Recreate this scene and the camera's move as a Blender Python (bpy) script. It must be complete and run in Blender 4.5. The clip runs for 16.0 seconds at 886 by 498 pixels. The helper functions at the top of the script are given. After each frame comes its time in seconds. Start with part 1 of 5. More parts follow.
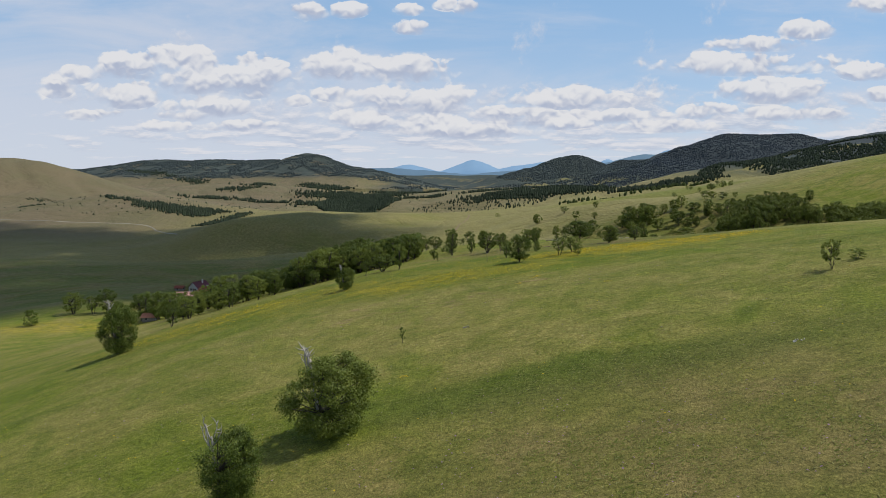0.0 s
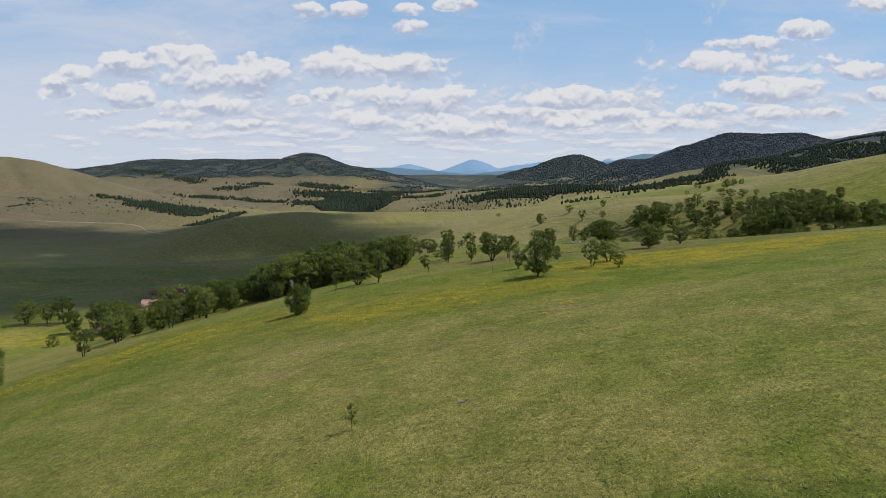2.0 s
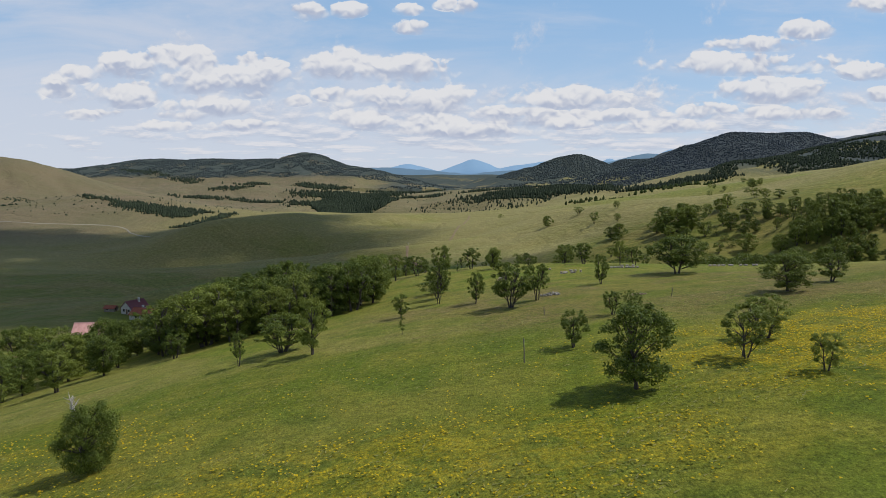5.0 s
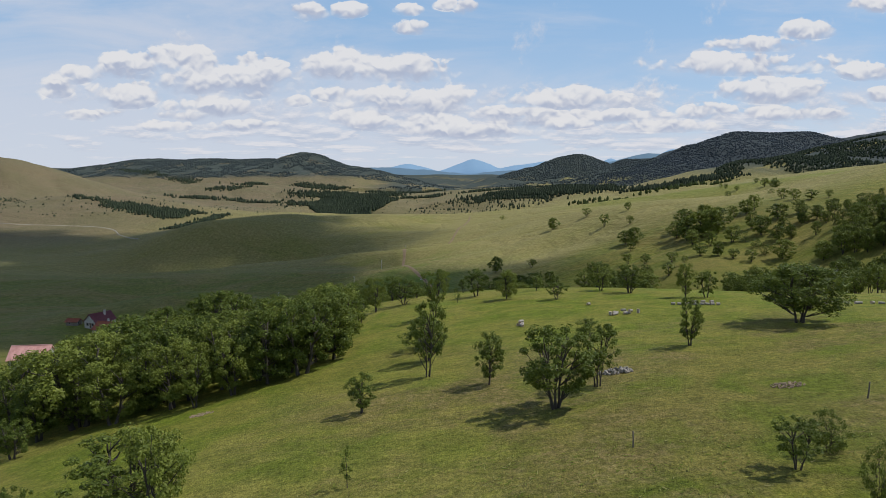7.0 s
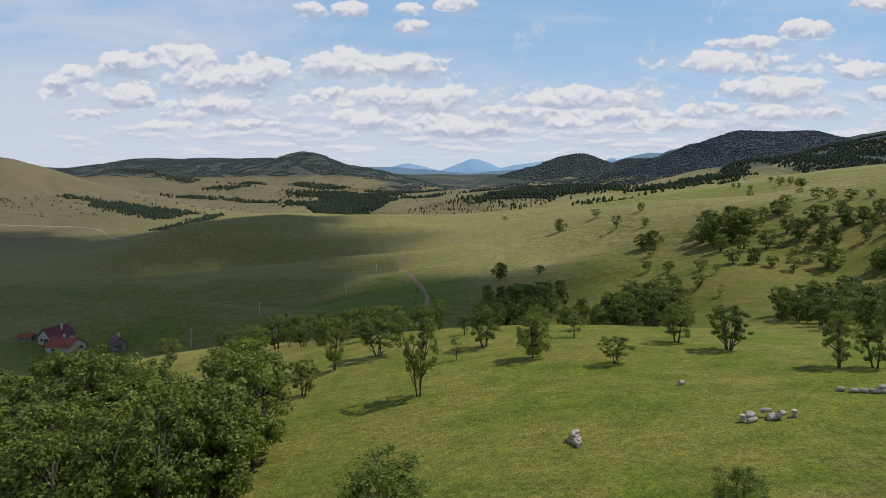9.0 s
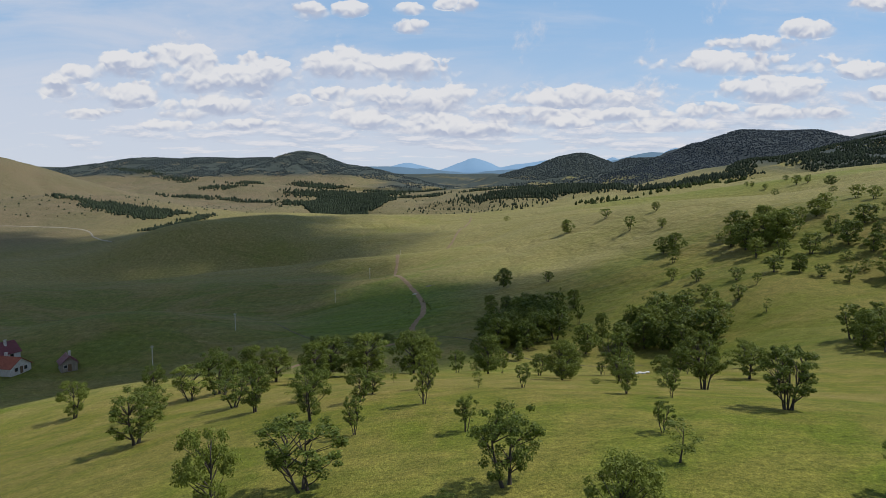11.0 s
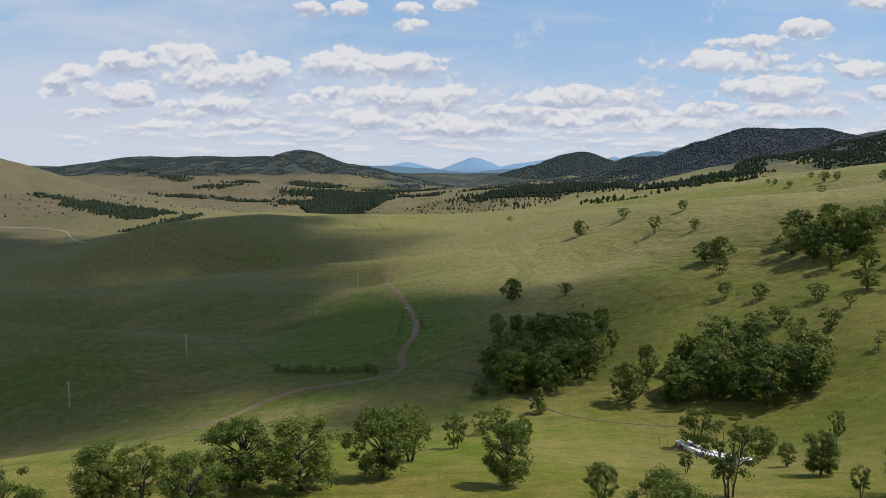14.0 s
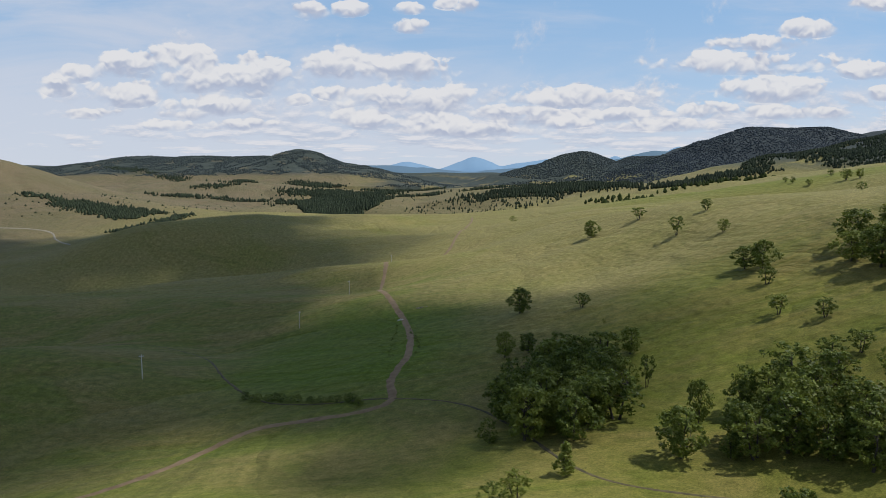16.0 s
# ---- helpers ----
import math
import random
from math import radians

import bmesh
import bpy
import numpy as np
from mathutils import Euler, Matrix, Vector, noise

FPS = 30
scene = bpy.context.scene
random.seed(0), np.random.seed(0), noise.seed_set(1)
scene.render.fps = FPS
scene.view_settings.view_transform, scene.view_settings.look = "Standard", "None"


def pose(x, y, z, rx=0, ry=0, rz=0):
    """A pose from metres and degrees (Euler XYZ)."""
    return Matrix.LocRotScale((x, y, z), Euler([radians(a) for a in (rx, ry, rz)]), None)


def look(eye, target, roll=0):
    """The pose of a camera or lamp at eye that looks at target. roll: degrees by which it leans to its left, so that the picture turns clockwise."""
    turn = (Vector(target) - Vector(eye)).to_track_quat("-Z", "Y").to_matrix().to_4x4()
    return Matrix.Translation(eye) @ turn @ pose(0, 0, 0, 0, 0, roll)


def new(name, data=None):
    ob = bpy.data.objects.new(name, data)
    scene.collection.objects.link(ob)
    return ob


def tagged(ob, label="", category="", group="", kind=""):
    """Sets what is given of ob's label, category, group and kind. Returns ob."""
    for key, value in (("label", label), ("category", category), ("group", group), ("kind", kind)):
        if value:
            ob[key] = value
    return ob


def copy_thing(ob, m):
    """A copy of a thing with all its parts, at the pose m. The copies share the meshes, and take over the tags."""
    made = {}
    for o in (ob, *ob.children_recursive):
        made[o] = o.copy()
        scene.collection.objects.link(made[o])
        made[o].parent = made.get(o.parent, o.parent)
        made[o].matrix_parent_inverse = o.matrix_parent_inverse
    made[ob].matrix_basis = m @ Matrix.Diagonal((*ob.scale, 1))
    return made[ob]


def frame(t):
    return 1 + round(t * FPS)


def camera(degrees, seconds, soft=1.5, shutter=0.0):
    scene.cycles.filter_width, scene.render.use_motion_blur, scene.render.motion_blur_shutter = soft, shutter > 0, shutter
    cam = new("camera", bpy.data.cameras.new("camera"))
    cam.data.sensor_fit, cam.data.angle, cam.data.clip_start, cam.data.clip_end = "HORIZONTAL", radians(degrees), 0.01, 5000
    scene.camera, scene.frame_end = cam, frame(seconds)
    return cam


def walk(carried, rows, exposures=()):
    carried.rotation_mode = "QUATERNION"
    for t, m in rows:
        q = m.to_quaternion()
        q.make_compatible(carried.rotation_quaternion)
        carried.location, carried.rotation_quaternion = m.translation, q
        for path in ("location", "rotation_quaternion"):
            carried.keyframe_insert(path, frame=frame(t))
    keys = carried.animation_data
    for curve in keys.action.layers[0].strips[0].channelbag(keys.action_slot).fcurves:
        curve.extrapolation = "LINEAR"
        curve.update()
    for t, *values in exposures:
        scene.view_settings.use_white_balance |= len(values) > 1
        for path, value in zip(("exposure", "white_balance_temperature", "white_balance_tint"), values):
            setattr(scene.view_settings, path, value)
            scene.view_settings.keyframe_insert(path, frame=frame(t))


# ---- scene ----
# Metres; the camera starts over the origin and flies along +y. It drops about five metres on its way.
# seconds, x, y, z, pitch and yaw in degrees
FLIGHT = [
    (0, -0.00, 0.00, 0.00, -5.509, -0.000),
    (1, 0.56, 13.00, -0.74, -5.514, -0.003),
    (2, 1.14, 26.23, -1.48, -5.519, -0.006),
    (3, 1.65, 39.27, -1.59, -5.518, -0.002),
    (4, 2.18, 52.61, -1.71, -5.516, 0.003),
    (5, 2.44, 65.68, -1.56, -5.510, 0.000),
    (6, 2.71, 78.90, -1.41, -5.502, -0.004),
    (7, 3.01, 92.31, -1.36, -5.510, 0.010),
    (8, 3.31, 105.68, -1.31, -5.524, 0.031),
    (9, 3.76, 119.22, -1.58, -5.537, 0.053),
    (10, 4.20, 132.72, -1.85, -5.552, 0.056),
    (11, 4.61, 146.21, -2.33, -5.567, 0.053),
    (12, 5.02, 159.75, -2.80, -5.578, 0.046),
    (13, 5.37, 173.26, -3.34, -5.588, 0.037),
    (14, 5.70, 186.37, -3.87, -5.595, 0.037),
    (15, 5.97, 199.62, -4.41, -5.598, 0.053),
    (16, 6.25, 212.84, -4.96, -5.602, 0.070),
]
cam = camera(71.0, 16.0, 0.5)
walk(cam, [(t, pose(x, y, z, 90 + p, 0, w)) for t, x, y, z, p, w in FLIGHT])

# ---------------------------------------------------------------- light
SUN_ELEVATION, SUN_AZIMUTH = 55.0, 80.0     # degrees; the azimuth runs from +y towards +x
scene.view_settings.exposure = 0.0
def sun_way():
    """Unit vector from the ground towards the sun."""
    e, a = radians(SUN_ELEVATION), radians(SUN_AZIMUTH)
    return Vector((math.sin(a) * math.cos(e), math.cos(a) * math.cos(e), math.sin(e)))


sun_data = bpy.data.lights.new("sun", "SUN")
sun_data.energy, sun_data.angle, sun_data.color = 3.6, radians(1.0), (1.0, 0.95, 0.87)
sun = new("sun", sun_data)
sun.matrix_world = look(sun_way() * 900, (0, 0, 0))

world = bpy.data.worlds.new("sky")
scene.world = world
world.use_nodes = True
wt = world.node_tree
wt.nodes.clear()


class Nodes:
    """Short hand for building one node tree."""

    def __init__(self, tree):
        self.tree = tree

    def add(self, kind):
        return self.tree.nodes.new(kind)

    def put(self, socket, value):
        if isinstance(value, bpy.types.NodeSocket):
            self.tree.links.new(value, socket)
        elif value is not None:
            socket.default_value = value

    def math(self, op, a, b=None, c=None, clamp=False):
        n = self.add("ShaderNodeMath")
        n.operation, n.use_clamp = op, clamp
        for k, v in enumerate((a, b, c)):
            self.put(n.inputs[k], v)
        return n.outputs[0]

    def mix(self, fac, a, b, blend="MIX"):
        n = self.add("ShaderNodeMix")
        n.data_type, n.blend_type = "RGBA", blend
        self.put(n.inputs[0], fac)
        for k, v in ((6, a), (7, b)):
            self.put(n.inputs[k], (*v, 1) if isinstance(v, tuple) and len(v) == 3 else v)
        return n.outputs[2]

    def noise(self, vec, scale, detail=4, rough=0.55, distort=0.0, out=0):
        n = self.add("ShaderNodeTexNoise")
        self.put(n.inputs["Vector"], vec)
        n.inputs["Scale"].default_value, n.inputs["Detail"].default_value = scale, detail
        n.inputs["Roughness"].default_value, n.inputs["Distortion"].default_value = rough, distort
        return n.outputs[out]

    def ramp(self, fac, lo, hi, a=0.0, b=1.0, smooth=True):
        n = self.add("ShaderNodeMapRange")
        n.interpolation_type = "SMOOTHSTEP" if smooth else "LINEAR"
        self.put(n.inputs[0], fac)
        for k, v in ((1, lo), (2, hi), (3, a), (4, b)):
            self.put(n.inputs[k], v)
        return n.outputs[0]

    def scaled(self, vec, s, t=(0, 0, 0)):
        n = self.add("ShaderNodeMapping")
        self.put(n.inputs[0], vec)
        n.inputs[1].default_value, n.inputs[3].default_value = t, s
        return n.outputs[0]

    def parts(self, vec):
        n = self.add("ShaderNodeSeparateXYZ")
        self.put(n.inputs[0], vec)
        return n.outputs

    def vec(self, x, y, z):
        n = self.add("ShaderNodeCombineXYZ")
        for k, v in enumerate((x, y, z)):
            self.put(n.inputs[k], v)
        return n.outputs[0]


# Cumulus clouds in front: tangent of azimuth and of elevation, half width and half height.
CLOUDS_WEST = [
    (-0.610, 0.1622, 0.025, 0.0164), (-0.499, 0.1944, 0.053, 0.0218), (-0.498, 0.1508, 0.047, 0.0200), (-0.584, 0.1831, 0.035, 0.0155),
    (-0.409, 0.2040, 0.056, 0.0200), (-0.338, 0.1744, 0.105, 0.0273), (-0.279, 0.1814, 0.047, 0.0200), (-0.313, 0.2022, 0.024, 0.0127),
    (-0.373, 0.1315, 0.058, 0.0164), (-0.438, 0.1007, 0.035, 0.0091), (-0.170, 0.1953, 0.044, 0.0218), (-0.159, 0.1508, 0.040, 0.0118),
    (-0.205, 0.2762, 0.027, 0.0118), (-0.148, 0.2788, 0.029, 0.0109), (-0.559, 0.1183, 0.041, 0.0082), (-0.407, 0.1157, 0.036, 0.0082),
    (-0.326, 0.1007, 0.055, 0.0082), (-0.236, 0.1394, 0.022, 0.0082),
]
CLOUDS_EAST = [
    (-0.062, 0.1857, 0.073, 0.0200), (-0.051, 0.1412, 0.102, 0.0237), (-0.111, 0.1113, 0.056, 0.0155), (-0.035, 0.1042, 0.073, 0.0146),
    (-0.053, 0.2805, 0.021, 0.0091), (-0.047, 0.2522, 0.027, 0.0100), (0.207, 0.1438, 0.107, 0.0155), (0.104, 0.1201, 0.064, 0.0109), (0.158, 0.1069, 0.082, 0.0109),
    (0.265, 0.1157, 0.100, 0.0100), (0.422, 0.1219, 0.047, 0.0118), (0.495, 0.2264, 0.056, 0.0127), (0.566, 0.2488, 0.049, 0.0127), (0.473, 0.1970, 0.120, 0.0164),
    (0.525, 0.1552, 0.076, 0.0173), (0.665, 0.1849, 0.040, 0.0127), (0.676, 0.2864, 0.040, 0.0100), (0.694, 0.1508, 0.029, 0.0109), (0.355, 0.1007, 0.082, 0.0091),
    (0.551, 0.1201, 0.073, 0.0100), (0.050, 0.0918, 0.100, 0.0100), (0.005, 0.2873, 0.018, 0.0082), (0.039, 0.2830, 0.020, 0.0109),
]


def build_sky():
    n = Nodes(wt)
    way = n.add("ShaderNodeTexCoord").outputs["Generated"]
    x, y, z = n.parts(way)
    air = n.add("ShaderNodeTexSky")
    air.sky_type, air.sun_disc = "NISHITA", False
    air.sun_elevation, air.sun_rotation, air.altitude = radians(SUN_ELEVATION), radians(SUN_AZIMUTH), 1000.0
    air.air_density, air.dust_density, air.ozone_density = 1.0, 0.3, 1.0
    ahead = n.math("MAXIMUM", y, 0.12)
    px, pz = n.math("DIVIDE", x, ahead), n.math("DIVIDE", z, ahead)
    front = n.ramp(y, 0.15, 0.45)
    flat = n.vec(px, pz, 0.0)
    # thin high veil, thickening towards the horizon
    veil = n.noise(n.scaled(flat, (1.6, 6.5, 1)), 1.6, 6, 0.6, 0.5)
    haze = n.ramp(pz, 0.30, 0.02)
    cover = n.math("MULTIPLY", n.ramp(n.math("ADD", veil, n.math("ADD", n.math("MULTIPLY", haze, 0.30), n.ramp(px, 0.10, -0.45, 0.0, 0.16))), 0.47, 0.86), 0.70)
    clear = n.mix(n.ramp(pz, 0.32, 0.04), (2.9, 5.1, 8.0), (4.9, 6.3, 8.1))
    col = n.mix(n.math("MULTIPLY", front, 0.72), air.outputs[0], clear)
    col = n.mix(n.math("MULTIPLY", n.math("ADD", cover, 0.03), front), col, (6.1, 6.4, 7.3))
    # a layer of low clouds that draws together towards the horizon
    def layer(shift, detail):
        q = n.math("MAXIMUM", n.math("ADD", pz, shift), 0.02)
        return n.noise(n.vec(n.math("MULTIPLY", px, 11.0), n.math("DIVIDE", 1.15, n.math("POWER", q, 0.7)), 0.0), 1.0, detail, 0.62, 0.25)

    rows, above = layer(0.0, 7), layer(0.006, 5)
    band = n.math("MULTIPLY", n.ramp(pz, 0.035, 0.075), n.ramp(pz, 0.20, 0.11))
    band = n.math("MULTIPLY", band, n.ramp(px, -0.66, -0.20, 0.35, 1.0))
    thick = n.math("SUBTRACT", rows, n.math("MULTIPLY", n.math("SUBTRACT", 1.0, band), 0.20))
    low = n.math("MULTIPLY", n.ramp(thick, 0.38, 0.56), front)
    shade = n.mix(n.ramp(n.math("SUBTRACT", rows, above), -0.10, 0.13), (4.8, 5.4, 6.6), (7.3, 7.3, 7.7))
    col = n.mix(n.math("MULTIPLY", low, 0.86), col, shade)

    # single cumulus clouds heaped of round puffs, with bright tops and grey flat bases
    def heaped(shift):
        warp = n.noise(flat, 16.0, 3, 0.6)
        total = None
        for size, share in ((17.0, 0.55), (38.0, 0.30), (80.0, 0.15)):
            v = n.add("ShaderNodeTexVoronoi")
            v.voronoi_dimensions, v.feature = "2D", "SMOOTH_F1"
            bend = n.math("MULTIPLY_ADD", warp, 0.05, -0.025)
            n.put(v.inputs["Vector"], n.vec(n.math("ADD", px, bend), n.math("MULTIPLY_ADD", n.math("ADD", pz, bend), 1.45, 1.45 * shift), 0.0))
            v.inputs["Scale"].default_value, v.inputs["Smoothness"].default_value = size, 0.35
            d = n.math("MULTIPLY", n.math("SUBTRACT", 0.75, v.outputs["Distance"]), share)
            total = d if total is None else n.math("ADD", total, d)
        return total

    heap_here, heap_above = heaped(0.0), heaped(0.0075)
    fray = n.noise(n.scaled(flat, (1, 1.35, 1)), 42.0, 6, 0.6, 0.2)
    lump = n.noise(n.scaled(flat, (1, 1.2, 1)), 11.0, 3, 0.5, 0.1)
    best, weight, height = None, None, None
    for cx, cz, hw, hh in CLOUDS_WEST + CLOUDS_EAST:
        u = n.math("MULTIPLY_ADD", px, 1 / hw, -cx / hw)
        v = n.math("MULTIPLY_ADD", pz, 1 / hh, -cz / hh)
        d = n.math("MULTIPLY_ADD", v, v, n.math("MULTIPLY", u, u))
        f = n.math("SUBTRACT", 1.0, d)
        w = n.math("MAXIMUM", n.math("ADD", f, 0.6), 0.0)
        wv = n.math("MULTIPLY", w, v)
        best = f if best is None else n.math("MAXIMUM", best, f)
        weight = w if weight is None else n.math("ADD", weight, w)
        height = wv if height is None else n.math("ADD", height, wv)
    rise = n.math("DIVIDE", height, n.math("ADD", weight, 0.02))
    edge = n.math("ADD", best, n.math("ADD", n.math("MULTIPLY_ADD", heap_here, 3.2, -0.80), n.math("ADD", n.math("MULTIPLY_ADD", fray, 2.0, -1.0), n.math("MULTIPLY_ADD", lump, 2.6, -1.2))))
    # tops are crisp, bases fade into the haze
    soft = n.ramp(edge, n.ramp(rise, -0.6, 0.4, -0.9, -0.10), n.ramp(rise, -0.6, 0.4, 1.4, 0.42))
    lit = n.math("ADD", n.math("MULTIPLY", rise, 0.85), n.math("ADD", n.math("MULTIPLY", n.math("SUBTRACT", heap_here, heap_above), 3.6), n.math("MULTIPLY_ADD", lump, 1.2, -0.55)))
    body = n.mix(n.ramp(lit, -0.80, 0.55), (4.2, 4.7, 6.0), (7.5, 7.5, 7.7))
    col = n.mix(n.math("MULTIPLY", n.math("MULTIPLY", soft, front), 0.93), col, body)
    # the rest of the sky, all round
    up = n.math("ADD", n.math("MAXIMUM", z, 0.0), 0.08)
    round_ = n.noise(n.vec(n.math("DIVIDE", x, up), n.math("DIVIDE", y, up), 0.0), 0.6, 6, 0.58, 0.3)
    rest = n.math("MULTIPLY", n.ramp(round_, 0.50, 0.64), n.math("SUBTRACT", 1.0, front))
    col = n.mix(n.math("MULTIPLY", rest, 0.85), col, (7.4, 7.5, 7.8))
    bg = n.add("ShaderNodeBackground")
    n.put(bg.inputs[0], col)
    bg.inputs[1].default_value = 0.1
    n.put(n.add("ShaderNodeOutputWorld").inputs[0], bg.outputs[0])


build_sky()

# ---------------------------------------------------------------- lie of the land
# Rounded rises and hollows: centre x and y, half width across and along, height.
BASE_Z, BASE_TILT = -25.59, 31.035
MEADOW_FORMS = [
    (0, 95, 70, 60, 9.1), (30, 150, 60, 60, 3.9), (0, 190, 45, 45, 6.0), (-60, 130, 60, 70, 3.8), (60, 60, 60, 70, 7.6), (0, -60, 120, 90, 11.8),
    (-30, 60, 40, 40, 1.6), (20, 60, 40, 40, -1.5), (35, 110, 35, 40, -2.5), (-15, 150, 35, 35, -0.2), (35, 215, 35, 30, -3.6), (-110, 220, 40, 40,
    -6.9), (60, 170, 30, 40, -1.7), (60, 130, 30, 30, 0.1),
]
VALLEY_FORMS = [
    (20, 260, 45, 40, -6.1), (-20, 310, 60, 40, -12.0), (70, 310, 50, 50, -14.0), (60, 400, 60, 70, -9.5), (-60, 400, 90, 80, -26.8), (130, 340, 70,
    70, -2.7), (180, 260, 100, 90, -35.8), (-150, 250, 100, 90, 7.6), (350, 250, 200, 180, 42.3), (-350, 250, 250, 200, -20.3), (-35, 235, 35, 35,
    -1.2), (45, 275, 28, 28, -5.6), (95, 310, 30, 30, 8.7), (20, 340, 35, 30, -3.9), (45, 370, 35, 35, -1.0), (100, 370, 35, 40, -1.8), (150, 320, 40,
    40, 4.3), (-10, 285, 30, 25, -2.8), (-90, 350, 60, 60, 9.1), (-60, 250, 40, 50, 1.5), (-100, 300, 45, 45, -12.3), (80, 230, 35, 40, -3.1), (150,
    290, 35, 30, 12.0), (120, 300, 25, 30, -8.0),
]
HILL_FORMS = [
    (100, 500, 90, 90, 7.4), (-40, 560, 120, 120, -29.2), (-170, 450, 110, 110, -2.1), (160, 660, 150, 130, -3.5), (0, 780, 180, 150, -16.0), (-200,
    850, 200, 160, 5.5), (-350, 1080, 200, 160, 16.6), (300, 950, 200, 180, -26.2), (330, 560, 170, 160, 10.2), (-450, 700, 250, 200, -10.6), (-600,
    1150, 220, 200, 40.4), (0, 1250, 300, 250, -36.5), (-300, 1650, 300, 250, 0.6), (550, 900, 300, 250, 21.7), (80, 450, 45, 45, -10.8), (70, 520,
    50, 50, -8.0), (-30, 480, 60, 60, 14.3), (-30, 420, 40, 40, 4.4), (20, 460, 40, 40, -4.8), (170, 430, 50, 60, -7.2), (230, 600, 80, 90, -28.3),
    (400, 850, 130, 120, 3.6), (180, 520, 60, 60, -5.8), (-150, 1380, 200, 130, -11.1), (800, 1050, 250, 250, 19.5), (-200, 980, 120, 90, 11.4),
]
FAR_FORMS = [(-245, 1780, 70, 330, -14.0), (-350, 1700, 60, 200, 8.0), (-130, 1750, 60, 260, 9.0), (-1120, 1600, 330, 300, 135.0), (-800, 2350, 650, 330, 75.0), (1220, 1480, 300, 330, 60.0),
    # spur that runs out into the valley
    (-273, 633, 45, 55, 1.3), (-288, 716, 45, 55, 2.9), (-268, 726, 45, 55, 4.5), (-247, 732, 45, 55, 5.1), (-234, 757, 45, 55, 5.1), (-214, 767, 45, 55, 4.7), (-195, 787, 45, 55, 5.3), (-176, 828, 45, 55, 8.8)]
# Floor of the valley, the low ridge along the track and the knoll behind it.
FLOOR_FORMS = [
    (-132, 330, 30, 25, -2.5), (-70, 340, 50, 40, -4.9), (-110, 390, 55, 50, 13.8), (-160, 440, 60, 55, -8.2), (-50, 440, 45, 45, -4.7), (-100, 480, 60, 50, 7.9), (-30, 500, 45, 40,
    -8.8), (-10, 560, 55, 35, 7.2), (-70, 575, 55, 38, 11.0), (-130, 590, 60, 38, 0.3), (-190, 600, 60, 40, -0.7), (-60, 660, 90, 40, 0.8), (-150, 680,
    80, 45, -20.7), (-260, 620, 80, 70, -21.6), (-340, 680, 80, 60, -5.0), (-250, 770, 55, 60, 2.2), (-300, 800, 45, 60, 5.2), (-350, 790, 40, 50, -0.5),
    (-190, 800, 70, 70, 3.0), (-130, 850, 80, 80, 4.1), (-60, 900, 80, 80, 6.5),
]
# Wooded mountains: crest x and y, half length of the level crest, run of the west, east and south slopes, height, bend of the slopes.
MOUNTAINS = [
    (-785, 3640, 10, 700, 900, 800, 193, 1.25), (-790, 3640, 6, 520, 640, 600, 209, 1.0), (-1352, 3700, 385, 800, 1000, 800, 170, 1.1), (-2300, 3700, 300, 900, 900, 900, 120, 1.1),
    (807, 3800, 15, 800, 480, 700, 204, 1.2), (1260, 3850, 160, 500, 900, 800, 182, 1.1), (1440, 2850, 150, 800, 760, 760, 246, 1.12),
    (2950, 3900, 200, 1700, 1500, 900, 358, 1.0), (1075, 1480, 40, 600, 900, 400, 124, 1.0), (-150, 4300, 500, 900, 900, 700, 95, 1.0),
    (450, 4300, 200, 500, 500, 600, 80, 1.0),
]


def mountain(x, y, cx, cy, flat, west, east, south, top, bend):
    """Height of one mountain with long slopes and shallow gullies; below nought outside it."""
    dx = x - cx
    u = np.maximum(np.abs(dx) - flat, 0) / np.where(dx < 0, west, east)
    v = np.abs(y - cy) / np.where(y < cy, south, 600.0)
    r = np.sqrt(u * u + v * v + 0.0016) - 0.04
    t = np.clip(1 - r, 0, 1)
    gully = np.sin(x / 88.0 + 1.6 * np.sin(y / 210.0)) + 0.6 * np.sin(x / 37.0 + y / 95.0) + 0.35 * np.sin(x / 15.0 - y / 50.0)
    return top * t ** bend + 0.12 * top * t * (1 - t) * gully + np.where(r < 1, 2.2, 0) * np.sin(x / 52.0 + 2) * t - np.where(r < 1, 0, 200)


def folds(x, y):
    """Shallow gullies that run down the slopes across the valley, and ravines in the dry hills."""
    a = np.sin(y / 41.0 + 0.9 * np.sin(x / 83.0) + 0.5 * np.sin(x / 31.0 + 2.0))
    b = np.sin((x + 0.7 * y) / 37.0 + 1.1 * np.sin(y / 59.0))
    c = np.sin(x / 46.0 + 1.4 * np.sin(y / 120.0) + 0.6 * np.sin(y / 47.0))
    near = np.clip((y - 400) / 110.0, 0, 1)
    far = np.clip((y - 1000) / 150.0, 0, 1) * np.clip((2600 - y) / 400.0, 0, 1)
    return near * (0.45 * b - 1.1 * np.exp(-(a / 0.32) ** 2) + 0.5 * np.abs(a)) + far * (1.2 * a - 5.0 * np.exp(-(c / 0.35) ** 2))


